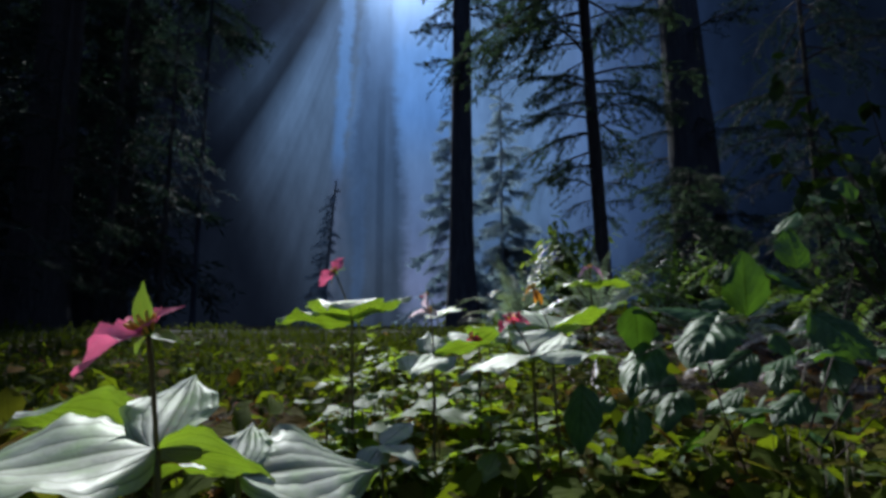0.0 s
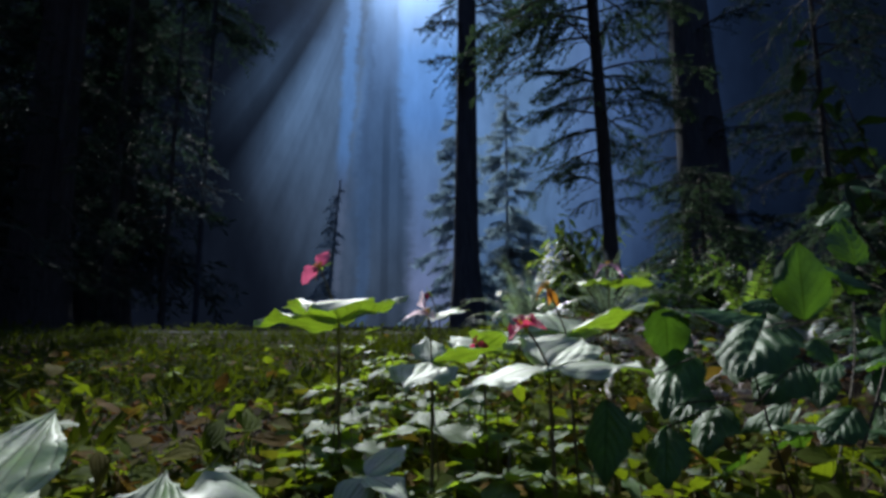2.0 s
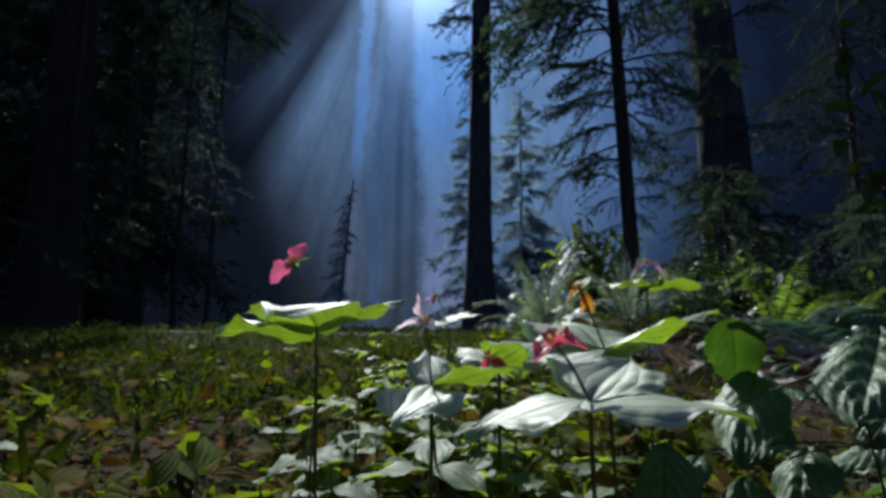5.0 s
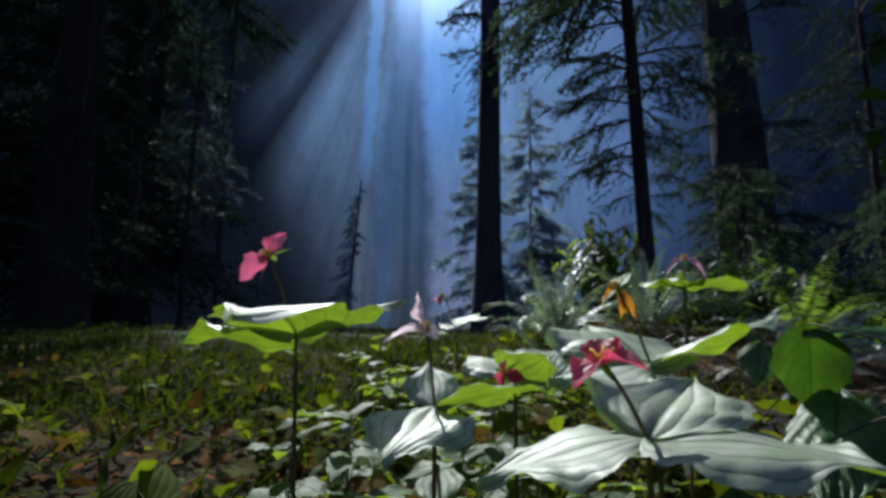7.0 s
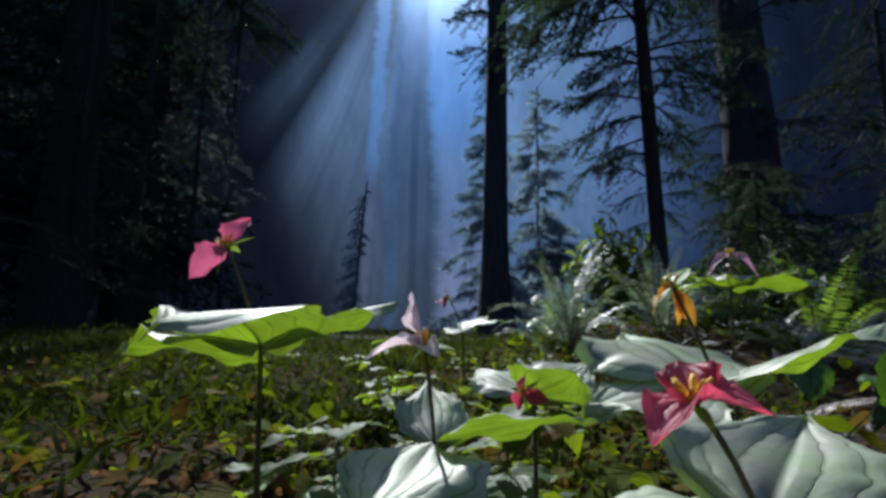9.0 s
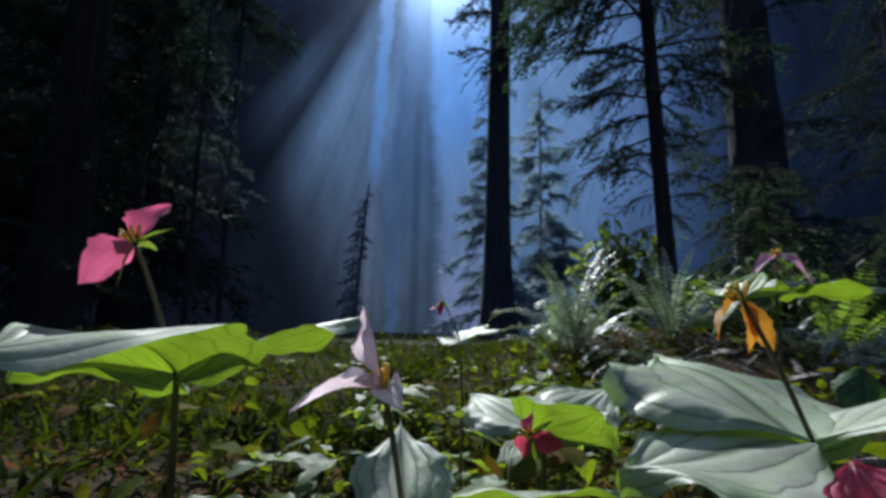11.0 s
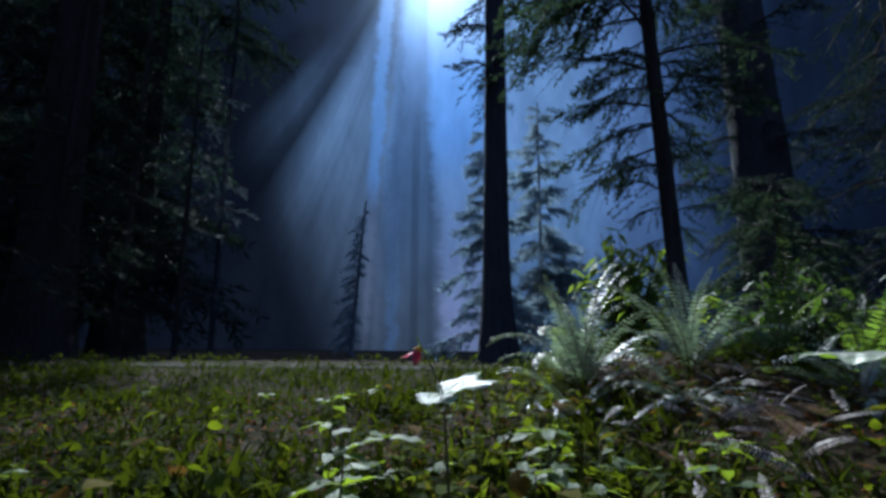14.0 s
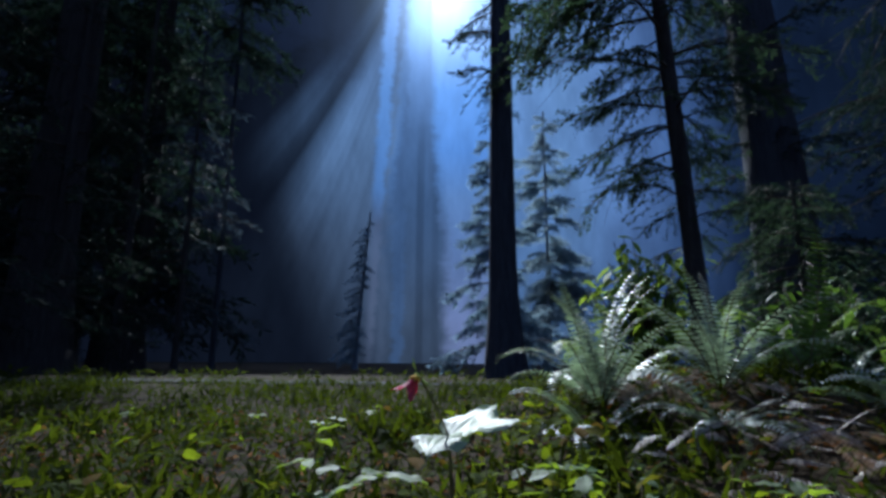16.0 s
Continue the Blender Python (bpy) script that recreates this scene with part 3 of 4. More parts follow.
# far trees; the haze before them is put into their blue and pale colours
conifer(0.2, 11.0, 4.6, 0.05, (0, 0), 0.5, None, 70, 0.95, 0.6, 11, "young conifer with flat drooping branches, tinted for mist", droop=0.3, needle=0.15, dense=2.0, needles=M_HAZE_BLUE)
conifer(1.5, 13.5, 6.2, 0.045, (0, 0), 0.6, None, 84, 1.3, 0.7, 12, "young conifer with needles paled for blue mist", droop=0.25, needle=0.17, dense=1.8, needles=M_HAZE_PALE, bark=M_HAZE_BARK)
conifer(-4.45, 20.0, 5.6, 0.08, (0.4, 0), 0.4, 5.3, 70, 0.8, 0.5, 13, "thin dark conifer, haze-tinted, leaning at the edge of the painted shafts", droop=0.5, needle=0.16, dense=1.2, side=(120, 320), name="leaning_conifer", needles=M_HAZE_BLUE, bark=M_HAZE_BARK)
for bx, by, br, s in ((-6.9, 9.0, 0.4, 21), (-7.8, 7.5, 0.5, 22)):
    conifer(bx, by, 16, br, (0.2, 0), 3.0, 12, 14, 1.8, 0.3, s, "dark trunk standing in deep shade", needle=0.12)
for bx, by, bh, s in ((-6.5, 8.8, 7, 31), (-6.8, 7.0, 8, 32), (-7.0, 11.2, 8, 33)):
    conifer(bx, by, bh, 0.1, (0, 0), 0.8, None, 36, 1.9, 0.5, s, "dark shaded conifer with hanging branches", needle=0.11)
# Dense trees added behind the left woods to keep the sun off them.
for bx, by, bh, s in ((-10.0, 13.0, 17, 41), (-12.5, 12.0, 18, 42), (-12.0, 16.0, 19, 43), (-9.6, 14.6, 17, 44), (-7.6, 12.6, 12.5, 45)):
    conifer(bx, by, bh, 0.2 + 0.02 * (bh - 12), (0, 0), 1.5, None, 70, 2.0 if bh < 13 else 3.4, 0.5, s, "tall dense conifer added to shade the woods", needle=0.34, dense=0.5)

conifer(6.6, 9.3, 10.0, 0.06, (0, 0), 1.6, 8.0, 46, 2.0, 0.3, 61, "dark conifer with sparse hanging branches in shade", needle=0.12, dense=1.3, bare=0.35)
conifer(-6.1, 11.7, 7.4, 0.06, (0, 0), 1.4, 6.4, 44, 1.5, 0.45, 62, "dim conifer with thin sprays, coloured as faintly lit, at the edge of the light", needle=0.11, dense=1.4, bare=0.4, needles=M_FAINT_LIT)

# ---- trilliums ----


def flower(root, at, colour, size, tilt, seed, petals, name_label, sepals=None, wide=0.68, bold=1.0, broad=0.22):
    """at: the flower's place above the root; petals: az, pitch, curl for each."""
    rng = random.Random(seed)
    head = add("ovary", mesh_of("ovary", *tube(bend((0, 0, -0.05 * size), (0, 0, 0.2 * size), 5), [0.05 * size, 0.08 * size, 0.08 * size, 0.05 * size, 0.015 * size], 8), M_SEPAL), root, Matrix.Translation(at) @ tilt)
    stamen = mesh_of("stamen", *tube([(0, 0, 0), (0.03 * size, 0, 0.12 * size), (0.08 * size, 0, 0.20 * size), (0.13 * size, 0, 0.28 * size)], [0.018 * size, 0.036 * size, 0.044 * size, 0.022 * size], 6), M_STAMEN if bold >= 0.9 else M_ORANGE)
    for i in range(6):
        add("stamen", stamen, head, Matrix.Translation((0.07 * size * math.cos(i * 1.047), 0.07 * size * math.sin(i * 1.047), 0)) @ Matrix.Rotation(i * 1.047 + rng.uniform(-.2, .2), 4, "Z") @ Matrix.Rotation(rng.uniform(-.2, .3), 4, "Y") @ Matrix.Diagonal((bold, bold, bold, 1)), "yellow stamen")
    for az, pitch, curl, ln, *roll in petals:
        pv = blade(size * ln, size * wide * min(1.2, ln), 8, 14, 0.5, 1.2, 0.25, curl, 0.07, seed + int(az), 0.8)
        add("petal", mesh_of("petal", *pv[:2], colour, pv[2]), head, turn(az, pitch, roll[0] if roll else rng.uniform(-15, 15)), name_label)
    for i, (saz, sp) in enumerate(sepals or [(petals[0][0] + 60 + 120 * q, rng.uniform(-10, 25)) for q in range(3)]):
        sv = blade(size * 0.8, size * (broad if i == 1 else 0.22), 4, 8, 0.4, 1.4, 0.25, 0.15, 0.03, seed + i)
        add("sepal", mesh_of("sepal", *sv[:2], M_SEPAL, sv[2]), head, turn(saz, sp, 0, (0, 0, -0.02 * size)), "green sepal")
    return head


def trillium(whorl, foot, leaves, bloom=None, seed=1, label="", lean=(0, 0, 0), stem_r=0.0026):
    """whorl: where the leaves meet; foot: x, y of the root; leaves: the tip's place, width, roll, droop, fold."""
    fz = ground_z(*foot)
    root = new("trillium")
    root.location = (foot[0], foot[1], fz)
    tagged(root, label, "flower", "trilliums of the clearing")
    base = Vector((foot[0], foot[1], fz))
    w = Vector(whorl) - base
    pts = bend((0, 0, -0.01), w, 8, lean)
    add("stem", mesh_of("stem", *tube(pts, [stem_r * (1.25 - 0.4 * i / 7) for i in range(8)], 8), M_STEM), root)
    for i, (tip, wd, roll, droop, fold) in enumerate(leaves):
        d = Vector(tip) - Vector(whorl)
        flat = math.hypot(d.x, d.y)
        ln = d.length / math.sqrt(1 + droop * droop)
        pitch = math.degrees(math.atan2(d.z, flat) + math.atan(droop))
        v, f, uv = blade(ln, wd, 28, 40, 0.40, 2.4, fold, droop, 0.038, seed * 7 + i, 0, 0.62, 0.0, 0.022, 0.0042, 0.4)
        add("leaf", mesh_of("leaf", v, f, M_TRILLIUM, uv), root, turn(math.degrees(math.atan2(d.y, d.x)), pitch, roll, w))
    if bloom:
        at, colour, size, lean_of, petals, word, *more = bloom
        a = Vector(at) - base
        fp = bend(w, a, 6, (0, 0, 0.004))
        add("flower_stalk", mesh_of("flower_stalk", *tube(fp, [0.0015] * 6, 7), M_STEM), root)
        flower(root, a, colour, size, lean_of, seed, petals, word, *more)
    return root


def tilt(az, amount):
    """A flower's lean: amount degrees towards az."""
    return Matrix.Rotation(radians(az), 4, "Z") @ Matrix.Rotation(radians(amount), 4, "Y") @ Matrix.Rotation(radians(-az), 4, "Z")


trillium((-0.166, 0.327, 0.328), (-0.15, 0.36), [((-0.275, 0.285, 0.318), 0.135, -10, 0.12, 0.10), ((-0.180, 0.402, 0.364), 0.056, -4, 0.10, 0.30), ((-0.100, 0.345, 0.303), 0.042, -48, 0.50, 0.10)],
         ((-0.168, 0.312, 0.396), M_PINK, 0.038, tilt(235, 36), [(202, 10, 0.26, 1.1, 4), (350, 74, 1.6, 0.44, 0), (95, 30, 0.3, 0.55)], "pink petal", [(150, -20), (75, 66), (325, -4)], 0.95, 1.0, 0.4), 1, "pink trillium with pale sunlit leaves")
trillium((-0.236, 0.420, 0.318), (-0.23, 0.44), [((-0.292, 0.375, 0.338), 0.085, 42, 0.35, 0.10), ((-0.252, 0.475, 0.340), 0.050, 0, 0.10, 0.15), ((-0.196, 0.425, 0.315), 0.060, -10, 0.15, 0.10)], None, 10, "trillium with folded green leaves and no flower")
trillium((-0.151, 0.420, 0.290), (-0.15, 0.43), [((-0.052, 0.492, 0.274), 0.115, 26, 0.10, 0.06), ((-0.162, 0.478, 0.318), 0.045, 0, 0.10, 0.15), ((-0.196, 0.372, 0.306), 0.055, 20, 0.25, 0.10)], None, 2, "trillium with broad ribbed leaves and no flower")
trillium((-0.083, 0.779, 0.236), (-0.08, 0.79), [((-0.040, 0.840, 0.258), 0.045, 8, 0.15, 0.10), ((-0.110, 0.735, 0.200), 0.050, -8, 0.20, 0.10), ((-0.030, 0.728, 0.222), 0.050, 0, 0.20, 0.10)], None, 11, "small young trillium with pale leaves close to the ground", stem_r=0.002)
trillium((-0.178, 1.065, 0.414), (-0.17, 1.08), [((-0.066, 1.135, 0.458), 0.105, -14, 0.05, 0.03), ((-0.190, 0.922, 0.434), 0.160, 0, 0.85, 0.10), ((-0.340, 1.120, 0.412), 0.115, 15, 0.05, 0.02)],
         ((-0.212, 1.058, 0.503), M_PINK, 0.036, tilt(200, 25), [(196, -14, 0.2, 1.15, 50), (18, 48, 0.5, 0.95, 65), (110, 30, 0.2, 0.7)], "pink petal", [(205, -42), (0, 5), (95, 0)], 0.72), 3, "tall pink trillium with wide green leaves")
trillium((-0.017, 1.010, 0.347), (-0.015, 1.02), [((-0.030, 1.078, 0.388), 0.060, 0, 0.10, 0.10), ((-0.052, 0.904, 0.318), 0.110, -2, 0.10, 0.04), ((0.092, 1.010, 0.368), 0.070, -24, 0.16, 0.08)],
         ((-0.022, 0.960, 0.421), M_PALE, 0.031, tilt(215, 22), [(192, 34, 0.5, 1.2, 10), (350, 82, -0.05, 1.25, 25), (290, 20, 0.6, 0.7, 10)], "pale lilac petal", [(205, -25), (70, 0), (330, -5)], 0.66, 1.15), 4, "pale lilac trillium with leaves whitened for sheen")
trillium((0.136, 0.838, 0.354), (0.15, 0.86), [((0.232, 0.742, 0.356), 0.130, 2, 0.14, 0.05), ((0.196, 0.905, 0.388), 0.115, 6, 0.14, 0.24), ((0.022, 0.850, 0.320), 0.100, -8, 0.18, 0.06)],
         ((0.106, 0.828, 0.403), M_RED, 0.025, tilt(235, 20), [(208, 18, 0.6, 1.05, 12), (335, 22, 0.55, 1.0, -12), (85, 40, 0.25, 0.95)], "crimson petal", None, 1.15, 1.6), 5, "crimson trillium with broad pale leaves")
trillium((0.200, 1.024, 0.392), (0.225, 1.05), [((0.096, 1.020, 0.374), 0.150, -12, 0.12, 0.04), ((0.178, 1.205, 0.430), 0.175, 6, 0.10, 0.05), ((0.350, 1.042, 0.444), 0.110, -16, 0.08, 0.04)],
         ((0.172, 1.035, 0.470), M_ORANGE, 0.034, tilt(210, 30), [(195, 10, 0.6, 0.9, 40), (300, -78, 0.15, 1.1, 35), (250, -62, 0.35, 0.9, -50)], "withered orange petal", [(180, -20), (30, 18), (330, 0)], 0.36, 0.9, 0.75), 6, "withered orange trillium with broad pale leaves")
trillium((0.378, 1.385, 0.500), (0.38, 1.40), [((0.345, 1.320, 0.512), 0.070, 0, 0.10, 0.10), ((0.300, 1.440, 0.505), 0.080, 0, 0.10, 0.10), ((0.500, 1.365, 0.505), 0.080, -10, 0.10, 0.08)],
         ((0.376, 1.375, 0.545), M_FADED, 0.031, tilt(250, 15), [(190, 10, 1.1, 1.0), (315, 5, 1.1, 1.0), (80, 15, 0.6, 0.8)], "faded purple petal", None, 0.6), 7, "tall faded purple trillium")
trillium((0.078, 1.205, 0.362), (0.085, 1.22), [((0.158, 1.268, 0.398), 0.090, 20, 0.08, 0.06), ((0.012, 1.320, 0.382), 0.100, -4, 0.10, 0.06), ((0.118, 1.110, 0.392), 0.095, -30, 0.12, 0.05)],
         ((0.060, 1.125, 0.374), M_RED, 0.024, tilt(230, 70), [(190, -20, 0.3, 1.0), (310, -30, 0.3, 1.0), (70, 0, 0.2, 0.8)], "crimson petal"), 8, "low crimson trillium with a nodding flower")
trillium((-0.020, 1.930, 0.432), (0.0, 1.95), [((-0.040, 1.838, 0.420), 0.075, 0, 0.20, 0.10), ((0.046, 1.998, 0.468), 0.090, 0, 0.10, 0.08), ((0.078, 1.895, 0.456), 0.075, 10, 0.15, 0.10)],
         ((-0.052, 1.850, 0.512), M_RED, 0.032, tilt(195, 152), [(25, 62, 0.1, 1.15, 0), (140, 66, 0.2, 0.9, 0), (265, 72, 0.1, 1.1, 0)], "crimson petal", [(60, -30), (180, 20), (300, 10)], 0.45), 9, "crimson trillium with a nodding flower and leaves whitened for sheen")

# ---- ferns ----


def frond_mesh(length, seed, curve=0.75, lean=62, pairs=31, width=0.128):
    """A sword fern's frond along +x, rising and arching over."""
    rng = random.Random(seed)
    heap, pts = Heap(), []
    p, ang = Vector((0, 0, 0)), radians(lean)
    n = pairs
    for i in range(n + 1):
        pts.append(p.copy())
        p += Vector((math.cos(ang), 0.05 * math.sin(i * 0.15 + seed), math.sin(ang))) * (length / n)
        ang -= radians(curve * 100) / n * (0.4 + 1.2 * i / n)
    pin = blade(1.0, 0.34, 2, 4, 0.2, 1.0, 0.2, 0.18)
    for i in range(3, n):
        t = i / n
        w = width * min(1.0, t * 3.2) * (1 - t) ** 0.55 * 0.72
        d = (pts[i + 1] - pts[i]).normalized()
        for s in (-1, 1):
            out = Vector((0, s, 0)) * 0.95 + d * 0.3 + Vector((0, 0, rng.uniform(-0.15, 0.1)))
            out.normalize()
            up = (Vector((-d.z, 0, d.x)) + Vector((rng.uniform(-.3, .3), rng.uniform(-.3, .3), rng.uniform(-.2, .2)))).normalized()
            yv = up.cross(out).normalized()
            up = out.cross(yv)
            m = Matrix((out, yv, up)).transposed().to_4x4()
            m.translation = pts[i]
            heap.put(pin, m @ Matrix.Diagonal((w, w * 0.9, w, 1)))
    rv, rf = tube(pts[::3], [0.003 * (1 - 0.8 * i / len(pts[::3])) + 0.0008 for i in range(len(pts[::3]))], 5)
    return heap, (rv, rf)


FRONDS = []
for i in range(7):
    h, r = frond_mesh(0.84, 50 + i, 0.45 + 0.16 * i, 84 - 6 * i)
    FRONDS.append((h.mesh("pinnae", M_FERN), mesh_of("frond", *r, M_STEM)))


GREEN_FRONDS = []
for i in range(7):
    h, r = frond_mesh(0.9, 150 + i, 0.6 + 0.14 * i, 76 - 6 * i, 30, 0.15)
    GREEN_FRONDS.append((h.mesh("pinnae", M_GREENFERN), mesh_of("frond", *r, M_STEM)))


def fern(x, y, size, count, seed, label, flat=0, fronds=FRONDS):
    rng = random.Random(seed)
    root = new("sword_fern")
    root.location = (x, y, ground_z(x, y) - 0.02)
    tagged(root, label, "fern", "sword ferns")
    for i in range(count):
        me, ra = fronds[(i * 3 + seed) % 7 if not flat else 3 + i % 4]
        m = turn(i * 137.5 + rng.uniform(-20, 20), rng.uniform(-14, 14) - flat, rng.uniform(-20, 20), (0, 0, 0), size * rng.uniform(0.75, 1.1))
        fr = add("frond", ra, root, m)
        add("pinnae", me, fr, kind="stuff")
    return root


fern(0.53, 3.65, 0.92, 22, 1, "large sword fern with arching sunlit fronds")
fern(1.02, 3.62, 0.88, 14, 2, "sword fern with arching fronds beside a larger one")
for fx, fy, fs, s in ((1.5, 3.2, 0.6, 4), (1.95, 3.6, 0.75, 5), (2.5, 3.9, 0.85, 6), (2.1, 4.6, 0.9, 9), (0.42, 3.25, 0.5, 3), (0.85, 3.2, 0.5, 7)):
    fern(fx, fy, fs, 13, s, "low sword fern spreading over dry litter", 14)
for fx, fy, fs, s in ((1.72, 4.25, 0.95, 21), (2.3, 4.4, 1.05, 22), (2.95, 4.75, 1.05, 23), (2.75, 3.7, 0.8, 24)):
    fern(fx, fy, fs, 13, s, "green sword fern with arching fronds in half shade", 0, GREEN_FRONDS)
DEAD = []
for i in range(5):
    h, r = frond_mesh(0.78, 80 + i, 0.2, 14)
    DEAD.append((h.mesh("blades", M_DEADFERN), mesh_of("dead_frond", *r, M_TWIG)))
for i in range(170):
    rng = random.Random(300 + i)
    x, y = rng.uniform(0.4, 2.4), rng.uniform(1.9, 3.8)
    stalk = add("dead_frond", DEAD[i % 5][1], None, turn(rng.uniform(0, 360), rng.uniform(-6, 22), rng.uniform(-60, 60), (x, y, ground_z(x, y) + rng.uniform(0.0, 0.05)), rng.uniform(0.16, 0.42)), "dry brown fallen fern frond lying on the litter", category="dead frond", group="fallen fern fronds")
    add("blade", DEAD[i % 5][0], stalk, kind="stuff")

# ---- salal ----


def salal():
    root = new("salal_shrub")
    foot = (0.62, 1.10)
    root.location = (*foot, ground_z(*foot))
    tagged(root, "salal shrub with dark leathery wrinkled leaves", "shrub")
    base = Vector(root.location)
    # each leaf: base, tip, width against length, roll
    leaves = [((0.487, 0.872, 0.414), (0.493, 0.883, 0.520), 0.66, 0), ((0.474, 0.935, 0.418), (0.380, 0.845, 0.334), 0.72, 0), ((0.400, 1.055, 0.368), (0.318, 0.940, 0.274), 0.50, 0),
              ((0.530, 1.005, 0.442), (0.462, 0.970, 0.429), 0.55, -30), ((0.520, 1.045, 0.415), (0.366, 1.041, 0.425), 0.55, -8), ((0.368, 1.040, 0.436), (0.374, 1.054, 0.346), 0.78, 0),
              ((0.560, 0.830, 0.420), (0.590, 0.760, 0.345), 0.70, 25), ((0.620, 0.920, 0.450), (0.580, 0.990, 0.505), 0.70, 20), ((0.660, 1.000, 0.500), (0.685, 1.045, 0.585), 0.70, 30),
              ((0.236, 0.930, 0.300), (0.212, 0.885, 0.200), 0.60, 10), ((0.300, 1.000, 0.272), (0.268, 0.965, 0.245), 0.75, 0),
              ((0.330, 0.960, 0.260), (0.300, 0.905, 0.190), 0.65, 8),
              ((0.700, 1.050, 0.420), (0.740, 0.980, 0.375), 0.70, 20), ((0.750, 1.200, 0.600), (0.820, 1.225, 0.655), 0.70, 0),
              ((0.460, 1.120, 0.300), (0.385, 1.075, 0.240), 0.70, 0), ((0.560, 1.000, 0.350), (0.470, 0.960, 0.290), 0.70, -20), ((0.420, 0.990, 0.285), (0.365, 0.930, 0.225), 0.70, 10)]
    spots = []
    for b, e, wide, roll in leaves:
        d = Vector(e) - Vector(b)
        spots.append((b, math.degrees(math.atan2(d.y, d.x)), math.degrees(math.atan2(d.z, math.hypot(d.x, d.y))) + 11, d.length, roll, wide))
    rng = random.Random(4)
    for i in range(28):
        x, y = rng.uniform(0.36, 0.95), rng.uniform(1.0, 1.6)
        x += 0.4 * max(0.0, y - 1.1)
        spots.append(((x, y, ground_z(x, y) + rng.uniform(0.05, 0.33)), rng.uniform(120, 300), rng.uniform(-40, 10), rng.uniform(0.06, 0.11), rng.uniform(-25, 25), 0.7))
    for i in range(30):
        x, y = rng.uniform(0.75, 1.6), rng.uniform(1.1, 1.8)
        spots.append(((x, y, ground_z(x, y) + rng.uniform(0.03, 0.30)), rng.uniform(120, 300), rng.uniform(-50, 0), rng.uniform(0.07, 0.12), rng.uniform(-25, 25), 0.7))
    for at in ((.98, 1.42, .74), (1.03, 1.4, .66), (1.1, 1.45, .80)):
        spots.append((at, rng.uniform(150, 330), rng.uniform(-50, 10), rng.uniform(0.07, 0.10), rng.uniform(-25, 25), 0.7))
    stems = []
    for i, end in enumerate(((0.34, 0.32, 0.42), (0.45, 0.30, 0.52))):
        pts = bend((0.02 * i, 0, -0.01), end, 11, (0.03, 0, 0.03))
        stems += pts[4:]
        add("branch", mesh_of("branch", *tube(pts, [0.0032 - 0.0002 * q for q in range(11)], 6), M_TWIG), root)
    for i in range(5):
        a = 1.3 * i
        end = Vector((0.26 * math.cos(a), 0.26 * math.sin(a), rng.uniform(0.2, 0.36)))
        pts = bend((0, 0, -0.01), end, 9, (0.02 * math.cos(a), 0.02 * math.sin(a), 0))
        stems += pts[3:]
        add("branch", mesh_of("branch", *tube(pts, [0.0026 - 0.0002 * q for q in range(9)], 6), M_TWIG), root)
    for i, (at, az, pitch, ln, roll, wide) in enumerate(spots):
        a = Vector(at) - base
        near = min(stems, key=lambda p: (p - a).length)
        add("twig", mesh_of("twig", *tube(bend(near, a, 5, (0, 0, 0.008)), [0.0013, 0.0012, 0.0011, 0.001, 0.0009], 5), M_TWIG), root)
        v, f, uv = blade(ln, ln * wide, 18, 30, 0.38, 0.3, 0.10, 0.2, 0.05, 90 + i, -0.9, 0.7, 0.02 if i in (0, 5) else 0.085)
        add("leaf", mesh_of("leaf", v, f, M_SALAL, uv), root, turn(az, pitch, roll, a))


salal()

# ---- tall shrub with leaves darkened for shade ----


def tall_shrub():
    root = new("huckleberry_shrub")
    foot = (2.55, 2.8)
    root.location = (*foot, ground_z(*foot))
    tagged(root, "tall green shrub with sparse hanging leaves darkened for shade", "shrub")
    rng = random.Random(17)
    for i in range(11):
        a, lift = rng.uniform(0, 6.283), rng.uniform(0.6, 1.9)
        end = Vector((0.62 * math.cos(a) - 0.18, 0.55 * math.sin(a), lift))
        pts = bend((0.03 * math.cos(a), 0.03 * math.sin(a), -0.02), end, 10, (0.05 * math.cos(a), 0.05 * math.sin(a), 0.06))
        limb = add("branch", mesh_of("branch", *tube(pts, [0.008 - 0.0007 * q for q in range(10)], 6), M_TWIG), root)
        for j in range(14):
            t = rng.uniform(3.0, 9.0)
            c = pts[int(t)].lerp(pts[min(int(t) + 1, 9)], t - int(t))
            ln = rng.uniform(0.09, 0.16)
            v, f, uv = blade(ln, ln * 0.6, 6, 10, 0.42, 1.1, 0.15, 0.3, 0.04, 700 + 12 * i + j)
            add("leaf", mesh_of("leaf", v, f, M_SHADED_HUCKLE, uv), limb, turn(rng.uniform(0, 360), rng.uniform(-60, 10), rng.uniform(-30, 30), c))


tall_shrub()

# ---- bushes behind the fern ----


